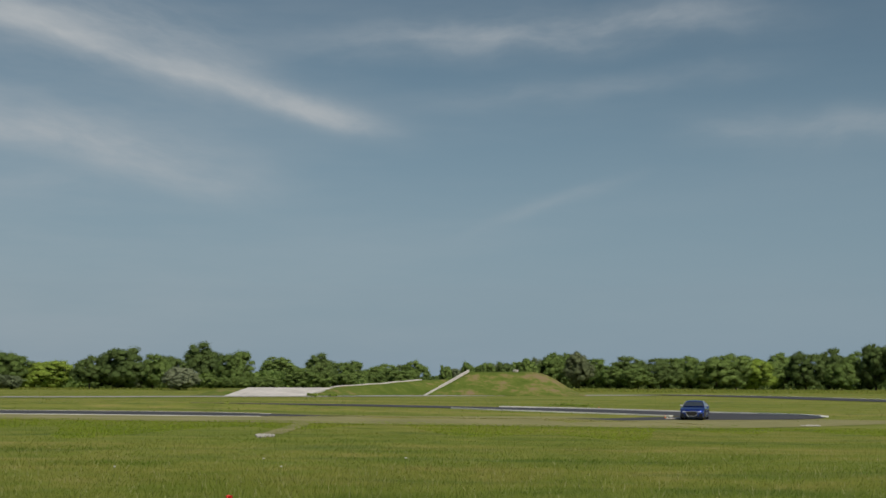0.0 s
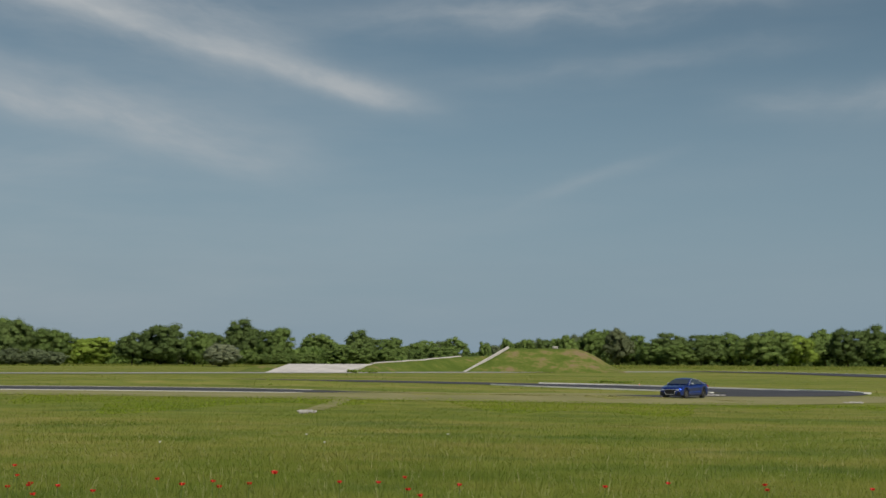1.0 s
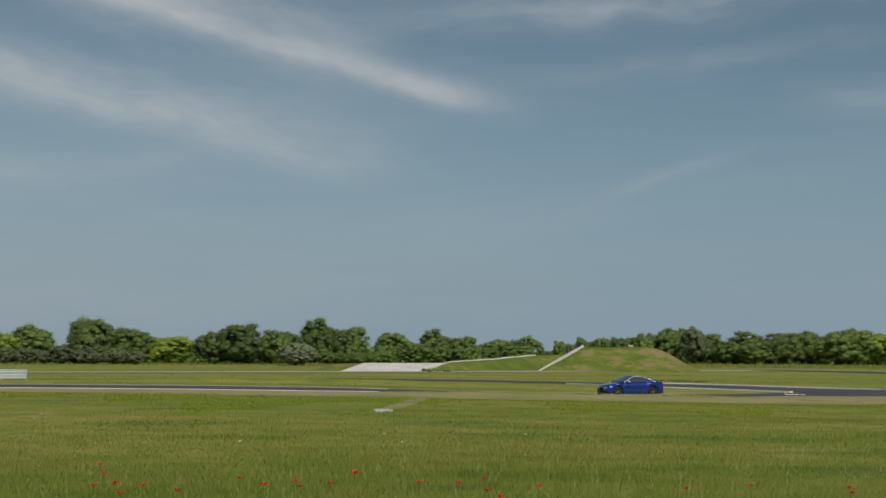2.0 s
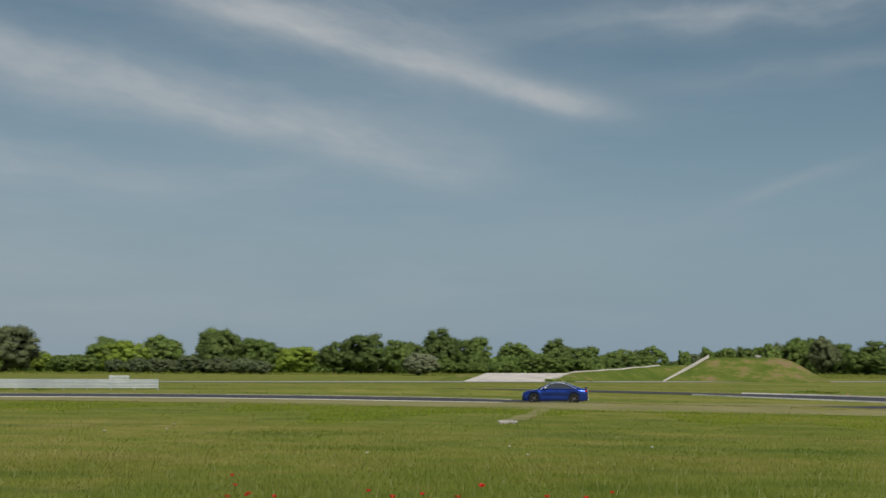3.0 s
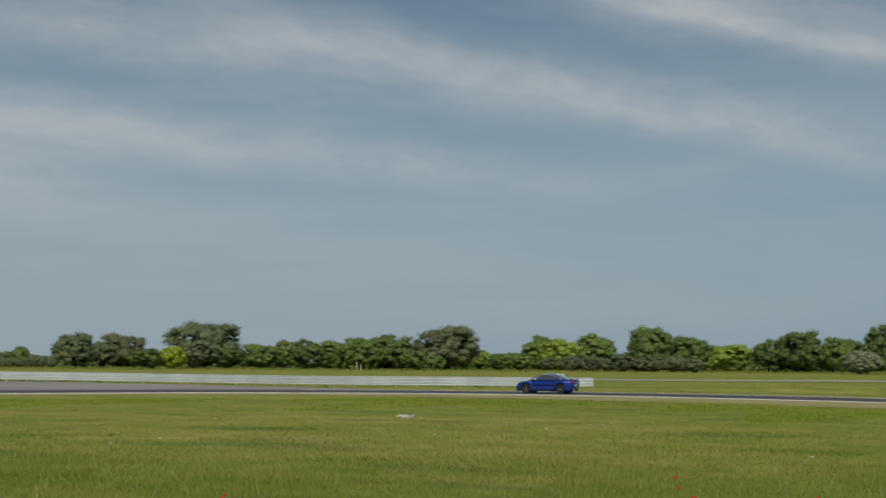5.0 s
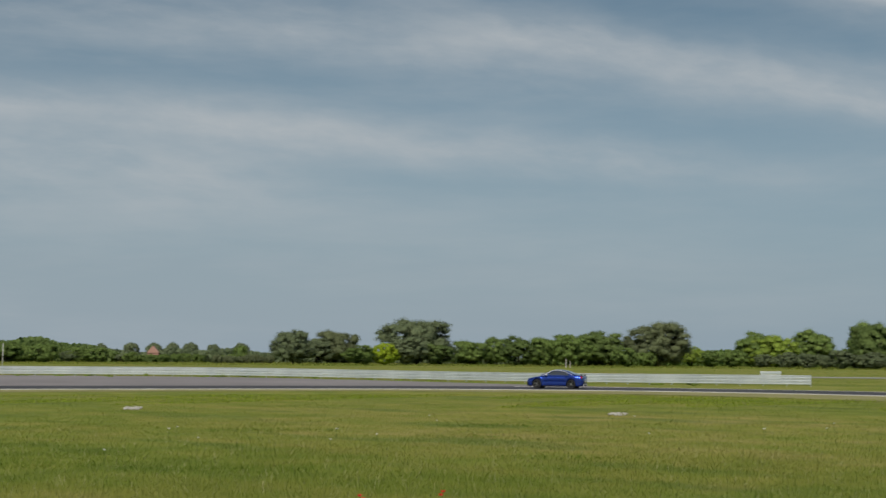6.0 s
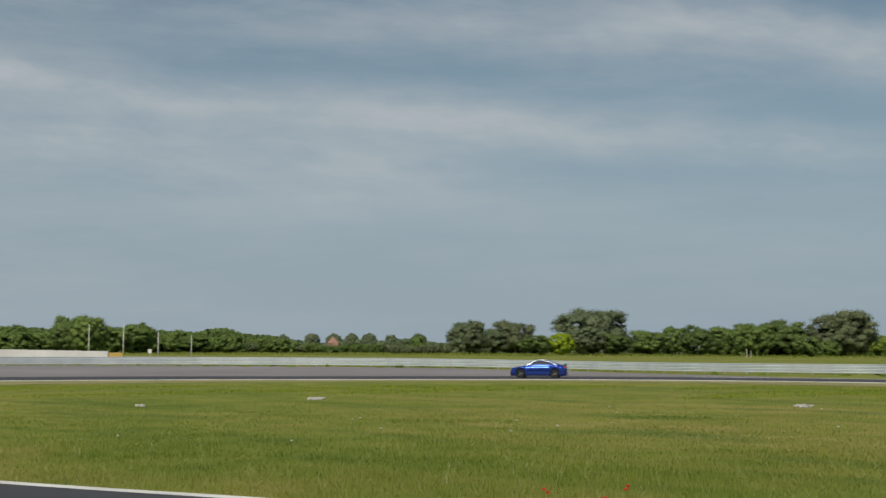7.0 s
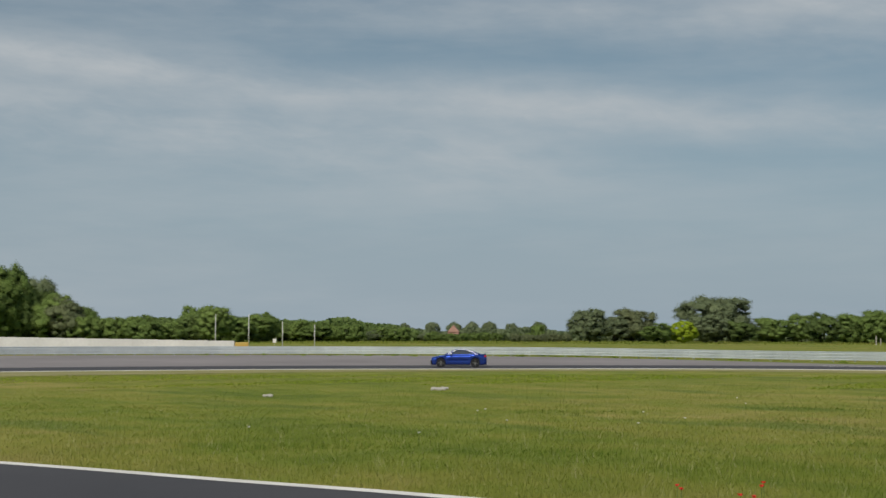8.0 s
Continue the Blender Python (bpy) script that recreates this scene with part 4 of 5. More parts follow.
L0, L1 = -2.27, 2.27
AXLES, WHEEL_R = (1.36, -1.27), 0.335
TOP = [(-2.27, 0.86), (-2.20, 0.985), (-1.75, 1.02), (-1.3, 1.0), (0.6, 0.99), (1.05, 0.95), (1.6, 0.87), (2.0, 0.80), (2.2, 0.73), (2.27, 0.62)]
WIDTH = [(-2.27, 0.70), (-2.15, 0.84), (-1.8, 0.915), (-1.27, 0.93), (-0.8, 0.905), (0.4, 0.90), (1.0, 0.91), (1.36, 0.925), (1.8, 0.885), (2.1, 0.83), (2.27, 0.70)]
ROOF = [(-1.80, 1.03), (-1.36, 1.17), (-0.90, 1.345), (-0.42, 1.425), (-0.05, 1.435), (0.25, 1.400), (0.55, 1.28), (0.85, 1.13), (1.15, 0.985)]


def floor_line(x):
    z = 0.17 + 0.06 * step(abs(x), 1.9, 2.27)
    for a in (q / 0.945 for q in AXLES):
        d = abs(x - a)
        if d < 0.385:
            z = max(z, 0.335 + math.sqrt(0.385 ** 2 - d * d) - 0.0)
    return z


def cabin(x, v):
    """Half width and height of the cabin's skin: v runs from 0 at the belt to 1 on the roof's middle."""
    belt, roof = lerp_table(TOP, x) - 0.03, lerp_table(ROOF, x)
    wide = lerp_table(WIDTH, x) - 0.035
    rise = max(roof - belt, 0.0)
    if v <= 0.7:
        k = v / 0.7
        return wide - k * (0.05 + 0.42 * rise) * (0.75 + 0.25 * k), belt + (rise * 0.90) * k
    k = (v - 0.7) / 0.3
    w0 = wide - (0.05 + 0.42 * rise)
    return w0 * (1 - k), belt + rise * (0.90 + 0.10 * math.sin(k * math.pi / 2))


def skin(bm, xs, vs, side, proud, surface):
    grid = []
    for x in xs:
        row = []
        for v in vs:
            y, z = surface(x, v)
            row.append(bm.verts.new((x, side * y, z)))
        grid.append(row)
    for a, b in zip(grid, grid[1:]):
        for i in range(len(vs) - 1):
            q = (a[i], a[i + 1], b[i + 1], b[i])
            bm.faces.new(q if side > 0 else q[::-1])
    return grid


def strip(n, a, b):
    return [a + (b - a) * i / n for i in range(n + 1)]


def car_body():
    bm = bmesh.new()
    stations = strip(118, L0, L1)
    rings = []
    for x in stations:
        zb, zt, wd = floor_line(x), lerp_table(TOP, x), lerp_table(WIDTH, x)
        zb = min(zb, zt - 0.12)
        h = zt - zb
        door = 1 - step(abs(x), 0.75, 1.0)
        sill = 0.03 * (1 - step(abs(x), 0.7, 1.0))
        prof = [(0.0, zb), (wd * 0.86, zb), (wd - 0.012 - sill, zb + 0.03), (wd + 0.012 * door, zb + h * 0.13), (wd - 0.058 * door, zb + h * 0.36), (wd - 0.030 * door, zb + h * 0.52), (wd + 0.012, zb + h * 0.70),
                (wd - 0.012, zb + h * 0.79), (wd - 0.06, zb + h * 0.93), (wd * 0.86, zb + h * 0.985), (wd * 0.5, zt + 0.012), (0.0, zt + 0.02)]
        ring = [bm.verts.new((x, y, z)) for y, z in prof] + [bm.verts.new((x, -y, z)) for y, z in prof[-2:0:-1]]
        rings.append(ring)
    n = len(rings[0])
    for a, b in zip(rings, rings[1:]):
        for i in range(n):
            bm.faces.new((a[i], a[(i + 1) % n], b[(i + 1) % n], b[i]))
    bm.faces.new(rings[0])
    bm.faces.new(rings[-1][::-1])
    bmesh.ops.recalc_face_normals(bm, faces=bm.faces)
    return bm


def tube(points, r, seg=6):
    bm = bmesh.new()
    rings = []
    for i, p in enumerate(points):
        d = (Vector(points[min(i + 1, len(points) - 1)]) - Vector(points[max(i - 1, 0)])).normalized()
        u = d.cross(Vector((0, 0, 1)))
        u = u.normalized() if u.length > 1e-3 else Vector((1, 0, 0))
        v = d.cross(u)
        rings.append([bm.verts.new(Vector(p) + (u * math.cos(k * 2 * math.pi / seg) + v * math.sin(k * 2 * math.pi / seg)) * r) for k in range(seg)])
    for a, b in zip(rings, rings[1:]):
        for k in range(seg):
            bm.faces.new((a[k], a[(k + 1) % seg], b[(k + 1) % seg], b[k]))
    return bm


def wheel_part(parent, x, side):
    hub = new("wheel", None)
    hub.parent = parent
    hub.location = (x, side * 0.79, WHEEL_R)
    bm = bmesh.new()
    prof = [(0.225, -0.115), (0.30, -0.12), (0.328, -0.095), (WHEEL_R, -0.05), (WHEEL_R, 0.05), (0.328, 0.095), (0.30, 0.12), (0.225, 0.115)]
    seg = 40
    rings = [[bm.verts.new((r * math.cos(k * 2 * math.pi / seg), o, r * math.sin(k * 2 * math.pi / seg))) for r, o in prof] for k in range(seg)]
    for k in range(seg):
        a, b = rings[k], rings[(k + 1) % seg]
        for i in range(len(prof)):
            bm.faces.new((a[i], a[(i + 1) % len(prof)], b[(i + 1) % len(prof)], b[i]))
    bmesh.ops.recalc_face_normals(bm, faces=bm.faces)
    part("tyre", bm, RUBBER, hub, smooth=True)
    bm = bmesh.new()
    bmesh.ops.create_cone(bm, segments=40, radius1=0.222, radius2=0.222, depth=0.04, cap_ends=True, matrix=Matrix.Translation((0, side * 0.02, 0)) @ pose(0, 0, 0, 90, 0, 0))
    part("brake_disc", bm, BLACK, hub)
    bm = bmesh.new()
    for k in range(10):
        m = pose(0, 0, 0, 0, 36 * k, 0)
        vs = box(bm, 0.03, 0.232, side * 0.085 - 0.012, side * 0.085 + 0.012, -0.016, 0.016, 0.004)
        fresh = [v for v in bm.verts if not v.tag]
        bmesh.ops.transform(bm, matrix=m, verts=fresh)
        for v in bm.verts:
            v.tag = True
    made = bmesh.ops.create_cone(bm, segments=40, radius1=0.238, radius2=0.238, depth=0.03, cap_ends=False, matrix=Matrix.Translation((0, side * 0.09, 0)) @ pose(0, 0, 0, 90, 0, 0))
    bmesh.ops.create_cone(bm, segments=40, radius1=0.222, radius2=0.222, depth=0.03, cap_ends=False, matrix=Matrix.Translation((0, side * 0.09, 0)) @ pose(0, 0, 0, 90, 0, 0))
    bmesh.ops.create_cone(bm, segments=16, radius1=0.05, radius2=0.045, depth=0.04, cap_ends=True, matrix=Matrix.Translation((0, side * 0.09, 0)) @ pose(0, 0, 0, 90, 0, 0))
    part("rim", bm, ALLOY, hub, "dark multi-spoke alloy rim")
    return hub


def build_car():
    car = tagged(new("sports_sedan"), "glossy blue compact sports sedan driving on the track", "car")
    part("body", car_body(), BLUE, car, smooth=True)
    # wheel housings
    for x in AXLES:
        bm = bmesh.new()
        bmesh.ops.create_cone(bm, segments=28, radius1=0.375, radius2=0.375, depth=1.30, cap_ends=True, matrix=Matrix.Translation((x, 0, 0.345)) @ pose(0, 0, 0, 90, 0, 0))
        bmesh.ops.delete(bm, geom=[f for f in bm.faces if f.calc_center_median().z < 0.2], context="FACES")
        part("wheel_housing", bm, BLACK, car)
    # cabin shell and glass
    bm = bmesh.new()
    xs = strip(44, -1.78, 1.13)
    vs = [0, 0.1, 0.2, 0.35, 0.5, 0.6, 0.66, 0.7, 0.74, 0.8, 0.9, 1.0]
    for side in (1, -1):
        skin(bm, xs, vs, side, 0, cabin)
    bmesh.ops.remove_doubles(bm, verts=bm.verts, dist=0.002)
    part("cabin", bm, BLUE, car, smooth=True)

    def proud(x, v, d=0.006):
        y, z = cabin(x, v)
        return y + d * (0.9 if v < 0.7 else 0.3), z + d * (0.35 if v < 0.7 else 1.0)

    def window(name, front, rear, v0, v1, mat, side, n=10):
        """Pane between slanted front and rear edges, each (x at the belt, x at the top)."""
        bm = bmesh.new()
        rows = []
        for j in range(n + 1):
            v = v0 + (v1 - v0) * j / n
            k = j / n
            xa, xb = front[0] + (front[1] - front[0]) * k, rear[0] + (rear[1] - rear[0]) * k
            row = []
            for i in range(n + 1):
                x = xa + (xb - xa) * i / n
                y, z = proud(x, v)
                row.append(bm.verts.new((x, side * y, z)))
            rows.append(row)
        for a, b in zip(rows, rows[1:]):
            for i in range(n):
                q = (a[i], b[i], b[i + 1], a[i + 1])
                bm.faces.new(q if side > 0 else q[::-1])
        part(name, bm, mat, car, smooth=True)

    for side in (1, -1):
        window("front_window", (0.82, 0.30), (-0.305, -0.305), 0.06, 0.60, DARK_GLASS, side)
        window("rear_side_window", (-0.315, -0.315), (-1.28, -0.90), 0.06, 0.60, DARK_GLASS, side)
        pts = []
        for i in range(25):
            k = i / 24
            x = 0.98 - 2.50 * k
            v = 0.05 + 0.62 * math.sin(math.pi * min(max((k - 0.0) / 1.0, 0), 1)) ** 0.42
            y, z = proud(x, min(v, 0.66), 0.012)
            pts.append((x, side * y, z))
        part("window_trim", tube(pts, 0.017), CHROME, car, "bright satin window surround")
        # mirror
        bm = bmesh.new()
        box(bm, 0.56, 0.70, side * 0.96 - 0.08, side * 0.96 + 0.08, 0.985, 1.09, 0.03)
        part("mirror", bm, CHROME, car, "satin silver mirror cap")
        # lamps
        bm = bmesh.new()
        box(bm, 2.02, 2.290, side * 0.56 - 0.12, side * 0.56 + 0.125, 0.555, 0.650, 0.03)
        part("headlight", bm, LAMP, car)
        bm = bmesh.new()
        box(bm, -2.255, -2.06, side * 0.66 - 0.2, side * 0.66 + 0.18, 0.78, 0.92, 0.03)
        part("tail_light", bm, RED_LAMP, car)
        bm = bmesh.new()
        box(bm, 2.02, 2.275, side * 0.66 - 0.13, side * 0.66 + 0.13, 0.24, 0.50, 0.04)
        part("air_intake", bm, BLACK, car)
        bm = bmesh.new()
        box(bm, -0.86, 0.92, side * 0.90 - 0.03, side * 0.90 + 0.03, 0.16, 0.23, 0.012)
        part("side_skirt", bm, BLACK, car)
        for hx in (-0.15, -1.0):
            bm = bmesh.new()
            box(bm, hx - 0.11, hx + 0.11, side * 0.905 - 0.015, side * 0.905 + 0.015, 0.80, 0.83, 0.008)
            part("door_handle", bm, BLUE, car)
    for x0, x1, name in ((0.42, 1.08, "windscreen"), (-1.68, -0.86, "rear_window")):
        bm = bmesh.new()
        for side in (1, -1):
            grid = skin(bm, strip(10, x0, x1), [0.70, 0.75, 0.82, 0.9, 1.0], side, 0, lambda x, v: proud(x, v, 0.008))
        bmesh.ops.remove_doubles(bm, verts=bm.verts, dist=0.004)
        part(name, bm, DARK_GLASS, car, smooth=True)
    bm = bmesh.new()
    box(bm, 2.14, 2.300, -0.42, 0.42, 0.27, 0.640, 0.035)
    part("grille", bm, MESH, car, "gloss black mesh grille")
    ring = [(2.302, y, z) for y, z in ((-0.30, 0.28), (-0.41, 0.44), (-0.36, 0.63), (0.36, 0.63), (0.41, 0.44), (0.30, 0.28), (-0.30, 0.28))]
    part("grille_frame", tube(ring, 0.012), CHROME, car, "satin silver grille surround")
    bm = bmesh.new()
    box(bm, 1.98, 2.28, -0.78, 0.78, 0.17, 0.21, 0.012)
    part("front_splitter", bm, BLACK, car)
    bm = bmesh.new()
    box(bm, -2.285, -2.0, -0.66, 0.66, 0.20, 0.40, 0.03)
    part("rear_diffuser", bm, BLACK, car)
    bm = bmesh.new()
    box(bm, -2.287, -2.27, -0.26, 0.26, 0.55, 0.66, 0.004)
    part("plate_rear", bm, PLATE, car)
    bm = bmesh.new()
    box(bm, -2.33, -2.05, -0.74, 0.74, 1.075, 1.105, 0.012)
    for y in (-0.6, 0.6):
        box(bm, -2.18, -2.10, y - 0.02, y + 0.02, 0.97, 1.08)
    part("spoiler", bm, BLACK, car)
    for y in (-0.52, 0.52):
        bm = bmesh.new()
        bmesh.ops.create_cone(bm, segments=18, radius1=0.06, radius2=0.06, depth=0.14, cap_ends=True, matrix=Matrix.Translation((-2.25, y, 0.28)) @ pose(0, 0, 0, 0, 90, 0))
        part("exhaust_tip", bm, CHROME, car)
    for piece in car.children:                  # true length over the overhangs
        if piece.name.split(".")[0] != "wheel_housing":
            piece.data.transform(Matrix.Diagonal((0.945, 1, 1, 1)))
    return car, [wheel_part(car, x, s) for x in AXLES for s in (1, -1)]


CAR, WHEELS = build_car()
# seconds, x, y, heading
DRIVE = [
    (0.0, 18.91, 101.06, 253), (0.5, 17.20, 98.20, 246), (1.0, 14.24, 95.97, 233.5), (1.5, 9.90, 93.46, 219), (2.0, 4.67, 91.54, 203.5),
    (2.5, -1.49, 88.87, 189.5), (3.0, -8.66, 87.77, 182), (3.5, -16.12, 87.37, 179.5), (4.0, -23.98, 87.45, 179), (4.5, -31.89, 87.64, 178.5),
    (5.0, -39.91, 87.32, 183), (5.5, -47.63, 86.22, 190), (6.0, -55.07, 84.03, 199), (6.5, -61.81, 80.76, 208), (7.0, -67.97, 76.41, 215.5),
    (7.5, -73.64, 71.16, 223), (8.0, -78.93, 65.32, 229.5),
]


# ---- meadow ----
def blades(name, r0, r1, count, h0, h1, width, mat, seed, label, keep, az=(-74, 23)):
    """Upright grass blades over a sector of the land: denser, taller and finer close by, in drifts."""
    rnd = np.random.default_rng(seed)
    a = np.radians(rnd.uniform(az[0], az[1], count))
    r = np.exp(rnd.uniform(math.log(r0), math.log(r1), count))
    x, y = r * np.sin(a), r * np.cos(a)
    ok = keep(x, y)
    x, y, r = x[ok], y[ok], r[ok]
    n = len(x)
    z = np.array([ground_z(p, q) for p, q in zip(x, y)])
    clump = 0.5 + 0.5 * np.sin(x * 0.55 + 1.7 * np.sin(y * 0.23)) * np.sin(y * 0.41 + 1.1 * np.sin(x * 0.17))
    h = (h0 + (h1 - h0) * rnd.random(n) ** 2.6) * (0.75 + 0.45 * clump) * np.interp(r, [11, 24, 40, 58, 85], [1.0, 0.88, 0.50, 0.32, 0.26])
    wd = width * rnd.uniform(0.6, 1.4, n) * np.maximum(1.0, r / 17.0)
    u = rnd.uniform(0, 2 * math.pi, n)
    bend = np.abs(rnd.normal(size=n)) * 0.75 + 0.25                # how far the tip hangs over
    c, s = np.cos(u), np.sin(u)
    v = np.empty((n, 3, 3))
    v[:, 0] = np.stack([x + wd * s, y - wd * c, z - 0.01], 1)
    v[:, 1] = np.stack([x - wd * s, y + wd * c, z - 0.01], 1)
    v[:, 2] = np.stack([x - bend * h * c, y - bend * h * s, z + h], 1)
    up = np.cross(v[:, 1] - v[:, 0], v[:, 2] - v[:, 0])
    down = up[:, 2] < 0
    v[down] = v[down][:, [1, 0, 2]]
    up[down] *= -1
    up /= np.linalg.norm(up, axis=1)[:, None] + 1e-9
    up = up * 0.40 + np.array((0, 0, 0.75))
    up /= np.linalg.norm(up, axis=1)[:, None]
    me = bpy.data.meshes.new(name)
    me.vertices.add(3 * n)
    me.vertices.foreach_set("co", v.reshape(-1))
    me.loops.add(3 * n)
    me.loops.foreach_set("vertex_index", np.arange(3 * n, dtype=np.int32))
    me.polygons.add(n)
    me.polygons.foreach_set("loop_start", np.arange(0, 3 * n, 3, dtype=np.int32))
    me.polygons.foreach_set("use_smooth", [True] * n)
    me.update(calc_edges=True)
    me.normals_split_custom_set_from_vertices(np.repeat(up, 3, axis=0))
    me.materials.append(mat)
    tagged(new(name, me), label, "grass", kind="stuff")


NX, NY = np.array([p.x for p in NEAR]), np.array([p.y for p in NEAR])
order = np.argsort(NX)
MX, MY = np.array([p.x for p in MAIN[12:]]), np.array([p.y for p in MAIN[12:]])


def off_near_road(x, y):
    return (x > -9.5) | (y > np.interp(x, NX[order], NY[order]) + 0.15)


def off_track(x, y):
    gap = np.min(np.hypot(x[:, None] - MX[None, ::3], y[:, None] - MY[None, ::3]), axis=1)
    return gap > HALF + 8.0


def meadow_only(x, y):
    return off_near_road(x, y) & off_track(x, y)


blades("meadow_grass", 11, 86, 1150000, 0.03, 0.20, 0.0044, BLADE, 11, "green meadow grass, tall close by and thinning toward the verge", meadow_only)

RA, RR = np.degrees(np.arctan2([p.x for p in RAIL], [p.y for p in RAIL])), np.hypot([p.x for p in RAIL], [p.y for p in RAIL])


def clear_of(x, y, line, gap):
    px, py = np.array([p.x for p in line]), np.array([p.y for p in line])
    return np.min(np.hypot(x[:, None] - px[None], y[:, None] - py[None]), axis=1) > gap


def beyond_track(x, y):
    az, r = np.degrees(np.arctan2(x, y)), np.hypot(x, y)
    by = np.argsort(RA)
    ok = (az > -21.5) | (r > np.interp(az, RA[by], RR[by]) + 0.6)
    ok &= (r > 99 - 6 * (az < 5)) & clear_of(x, y, TRACK[::2], HALF + 1.4) & clear_of(x, y, FAR, 6.2) & clear_of(x, y, EAST, 8.5)
    return ok & ~((x > -43) & (x < 33) & (y > 197))


def wood_foot(x, y):
    return ~((x > -43) & (x < 33) & (y < 290))


blades("tall_fringe", 335, 560, 90000, 0.5, 2.2, 0.007, BLADE, 14, "tall unmown grass at the foot of the woods", wood_foot)
blades("rough_grass", 90, 330, 130000, 0.05, 0.34, 0.0085, BLADE, 12, "rough airfield grass beyond the track", beyond_track)


def near_verge(x, y):
    px, py = np.array([p.x for p in MAIN]), np.array([p.y for p in MAIN])
    gap = np.hypot(x[:, None] - px[None], y[:, None] - py[None])
    best = np.argmin(gap, axis=1)
    return (gap[np.arange(len(x)), best] > 1.8) & (np.hypot(x, y) < np.hypot(px[best], py[best])) & (x > -14) & (x < 17)


blades("verge_grass", 82, 98, 120000, 0.05, 0.16, 0.006, DRY_BLADE, 15, "dry yellowish grass standing along the verge", near_verge, az=(-10, 11))

def lush_strip(x, y):
    gap = np.min(np.hypot(x[:, None] - MX[None, ::3], y[:, None] - MY[None, ::3]), axis=1)
    lap = 1.6 * np.sin(x * 0.31) + 1.1 * np.sin(x * 0.83 + 1.0)
    return (gap > HALF + 8.6 + 0.5 * lap) & (gap < HALF + 22.0 + 4.0 * lap) & (np.hypot(x, y) < 84)


blades("lush_grass", 38, 84, 330000, 0.06, 0.36, 0.0070, LUSH_BLADE, 16, "lush fresh green grass band before the dry verge", lush_strip)
# low weedy clumps: x, y, half length, half depth
CLUMPS = ((-45.9, 18.1, 2.6, 2.4), (-43.0, 20.7, 1.3, 1.6), (-25.7, 16.2, 3.4, 1.2), (-21.5, 19.4, 3.0, 1.0), (-31.9, 30.5, 3.4, 1.2), (-27.8, 38.0, 2.2, 1.4),
          (-13.3, 43.7, 3.4, 2.0), (-25.0, 32.1, 2.2, 1.0), (3.5, 39.0, 2.6, 1.2), (-9.0, 36.0, 2.2, 1.0), (11.5, 66.0, 1.6, 2.0), (-18.0, 27.0, 2.4, 0.9))


def in_clumps(x, y):
    ok = np.zeros(len(x), bool)
    for cx, cy, a, b in CLUMPS:
        k = math.atan2(cx, cy)
        u = ((x - cx) * math.cos(k) - (y - cy) * math.sin(k)) / a
        v = ((x - cx) * math.sin(k) + (y - cy) * math.cos(k)) / b
        ok |= u * u + v * v < 0.55 + 0.45 * np.sin(x * 5.1) * np.sin(y * 4.3)
    return ok & off_near_road(x, y)


blades("weed_clumps", 11, 70, 260000, 0.08, 0.28, 0.0060, WEED_BLADE, 17, "dark green weedy clumps in the meadow", in_clumps)
blades("seed_stalks", 11, 46, 15000, 0.16, 0.36, 0.0026, SEED, 18, "pale seed-bearing grass stalks over the meadow", meadow_only)

RED = mottled("poppy_petal", (0.55, 0.010, 0.006), (0.80, 0.030, 0.015), 30.0, 0.6)
STEM = mottled("green_stem", (0.06, 0.10, 0.02), (0.11, 0.17, 0.04), 9.0, 0.8)
WHITE = mottled("white_petal", (0.62, 0.62, 0.58), (0.82, 0.82, 0.78), 20.0, 0.7)


def flower(name, x, y, h, size, petal_mat, label, category, group, seed):
    rnd = random.Random(seed)
    thing = tagged(new(name), label, category, group)
    thing.location, thing.rotation_euler = (x, y, ground_z(x, y)), (0, 0, rnd.uniform(0, 6))
    lean = rnd.uniform(-0.05, 0.05)
    part("stem", tube([(0, 0, -0.02), (lean * 0.4, 0, h * 0.5), (lean, 0, h)], 0.004, 5), STEM, thing)
    for k in range(4):
        bm = bmesh.new()
        u = k * math.pi / 2
        ring = []
        for i in range(4):
            f = i / 3
            for j in (-1, 0, 1):
                t = u + j * 0.72 * (0.35 + 0.65 * f)
                rad = size * (0.1 + 0.9 * math.sin(f * 1.45))
                ring.append(bm.verts.new((lean + rad * math.cos(t), rad * math.sin(t), h + size * (0.75 * f * f - 0.05) - 0.1 * size * abs(j))))
        for i in range(3):
            for j in range(2):
                bm.faces.new((ring[i * 3 + j], ring[i * 3 + j + 1], ring[i * 3 + j + 4], ring[i * 3 + j + 3]))
        part("petal", bm, petal_mat, thing, smooth=True)


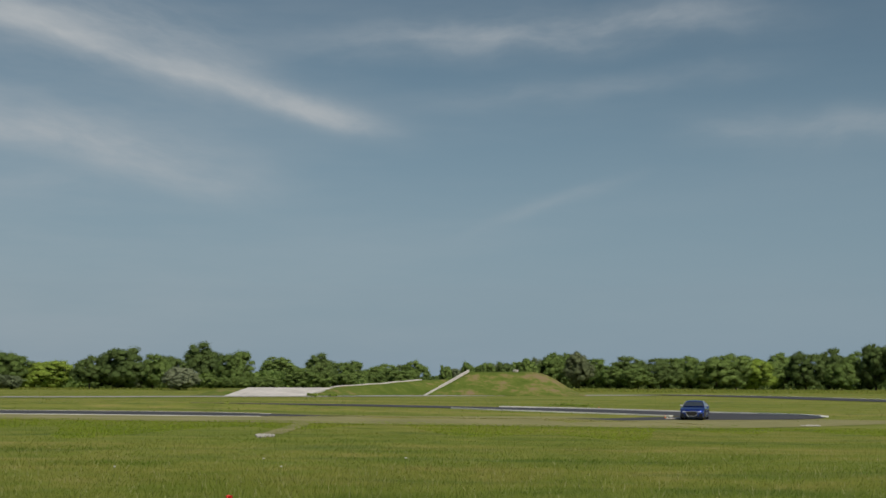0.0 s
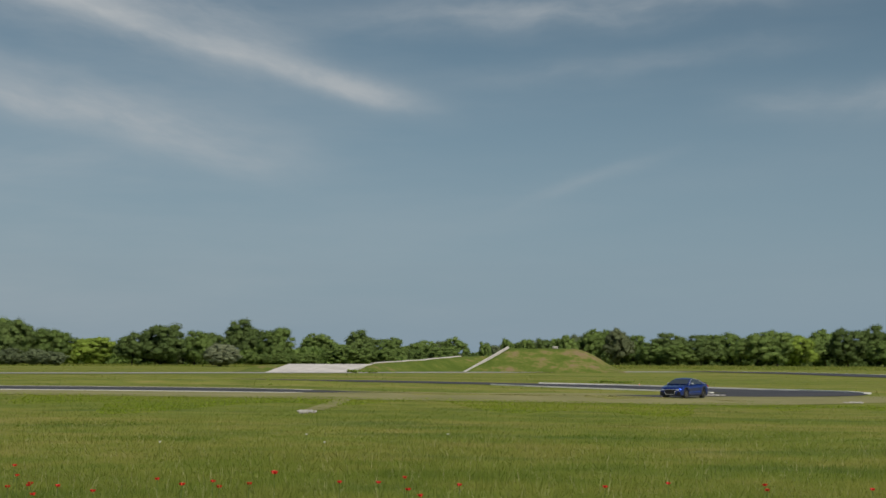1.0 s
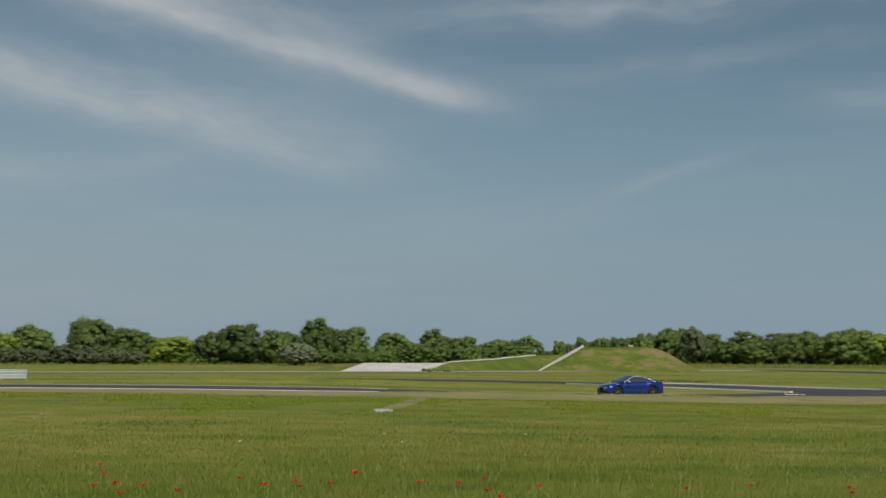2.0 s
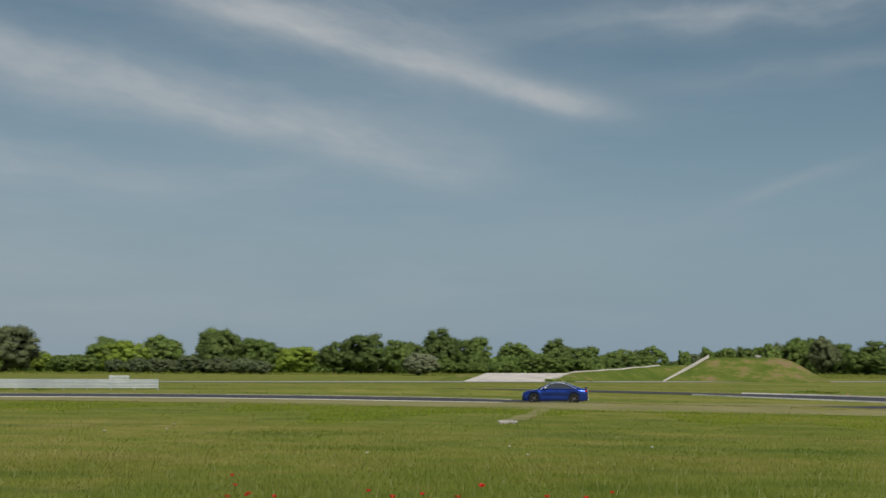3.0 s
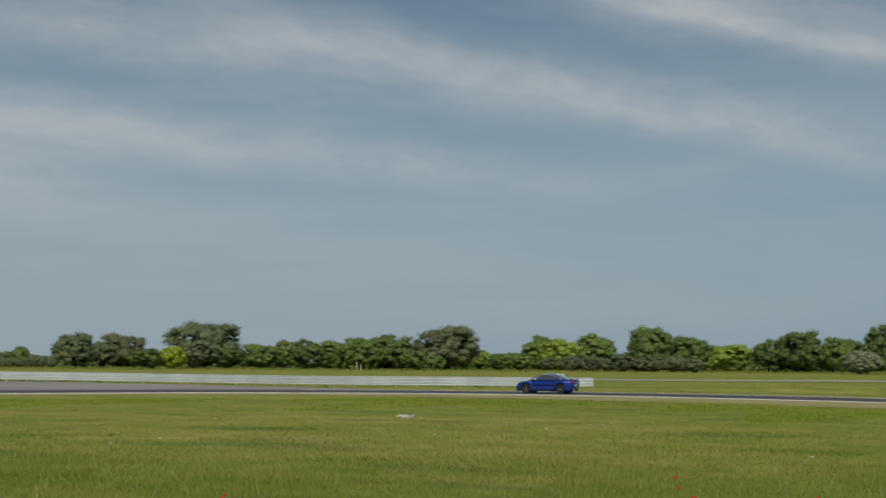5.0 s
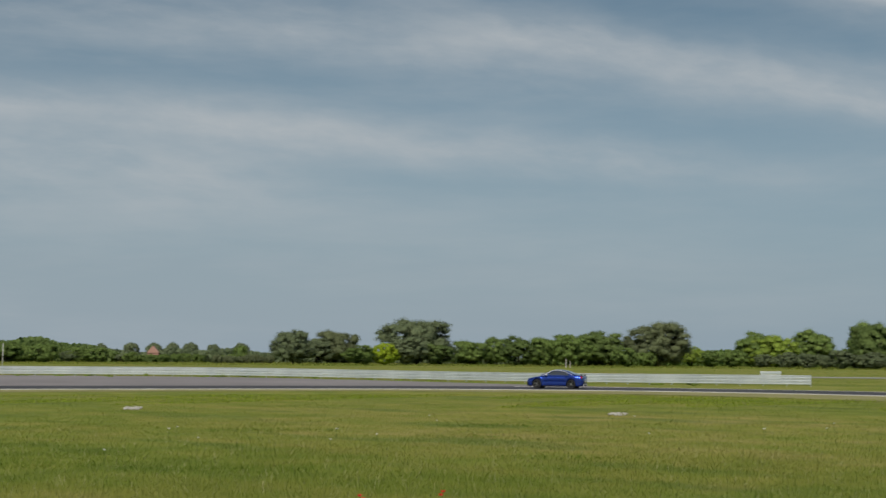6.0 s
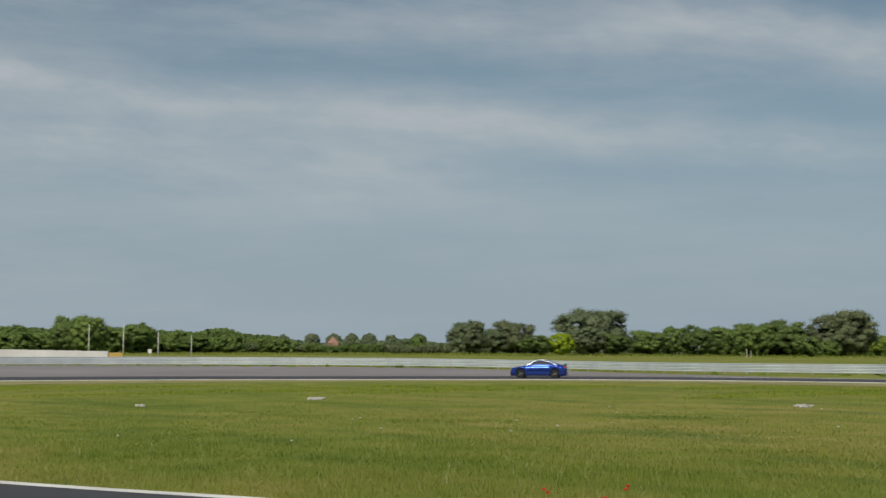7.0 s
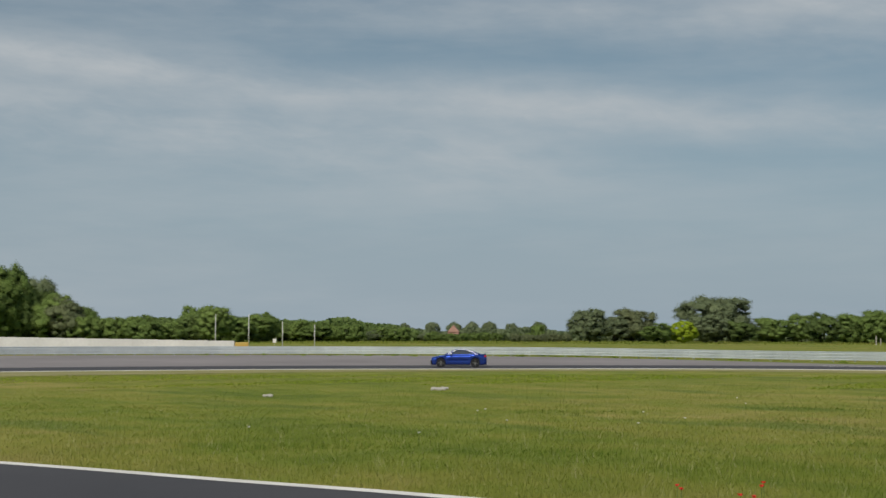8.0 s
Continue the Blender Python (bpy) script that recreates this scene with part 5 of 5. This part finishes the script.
POPPY = "red field poppy in the tall grass"
for i, (x, y) in enumerate(((-3.30, 20.28), (-4.29, 18.28), (-3.40, 18.52), (-4.81, 19.10), (-2.13, 18.89), (-1.56, 18.85), (-1.26, 19.69), (-0.44, 18.61), (-0.91, 17.04),
                            (1.58, 18.46), (2.53, 19.04), (3.88, 18.90), (3.77, 18.17), (5.23, 18.37), (-7.70, 21.27), (-6.34, 18.27), (-5.90, 17.98), (-5.82, 16.85),
                            (-6.53, 17.77), (-5.20, 17.34), (-3.95, 18.82), (-3.70, 18.01), (-1.07, 17.84))):
    flower("poppy", x, y, 0.49, (0.062, 0.046, 0.04, 0.04)[min(i, 3)], RED, POPPY, "poppy", "poppies in the meadow", i)
for i, (x, y) in enumerate(((-12.40, 15.26), (-7.15, 19.88), (-6.47, 18.31), (-12.20, 14.90), (-12.65, 13.75), (-11.71, 13.83), (-11.48, 13.82), (-12.97, 14.04))):
    flower("poppy", x, y, 0.46, 0.036, RED, POPPY, "poppy", "poppies in the meadow", 40 + i)
for i, (x, y) in enumerate(((-7.35, 29.49), (-3.70, 29.81), (-15.9, 38.6), (-17.13, 36.96), (-16.8, 41.5), (-1.02, 33.34), (-4.50, 32.75), (-18.54, 32.48), (-23.97, 41.12), (-26.28, 28.05),
                            (-23.69, 26.89), (-29.73, 36.73), (-17.18, 36.92), (-27.90, 16.06), (-25.98, 22.53), (-24.02, 18.15), (-29.62, 24.70), (-30.14, 25.42), (-27.20, 33.90), (-23.16, 24.43))):
    flower("oxeye_daisy", x, y, 0.36, 0.034, WHITE, "white daisy-like flower above the meadow grass", "wildflower", "white flowers in the meadow", 80 + i)


# ---- things that move ----
def motions():
    rows = []
    for t, x, y, turn in DRIVE:
        rows.append((t, pose(x, y, ground_z(x, y) + 0.032, 0, 0, turn)))
    walk(CAR, rows)
    for wheel in WHEELS:
        x, y, z = wheel.location
        spin = []
        angle = 0.0
        for f in range(8 * FPS + 1):
            t = f / FPS
            spin.append((t, pose(x, y, z, 0, angle % 360.0, 0)))
            angle += 50.0 + 36.0 * step(t, 0.0, 3.0)
        walk(wheel, spin)


motions()
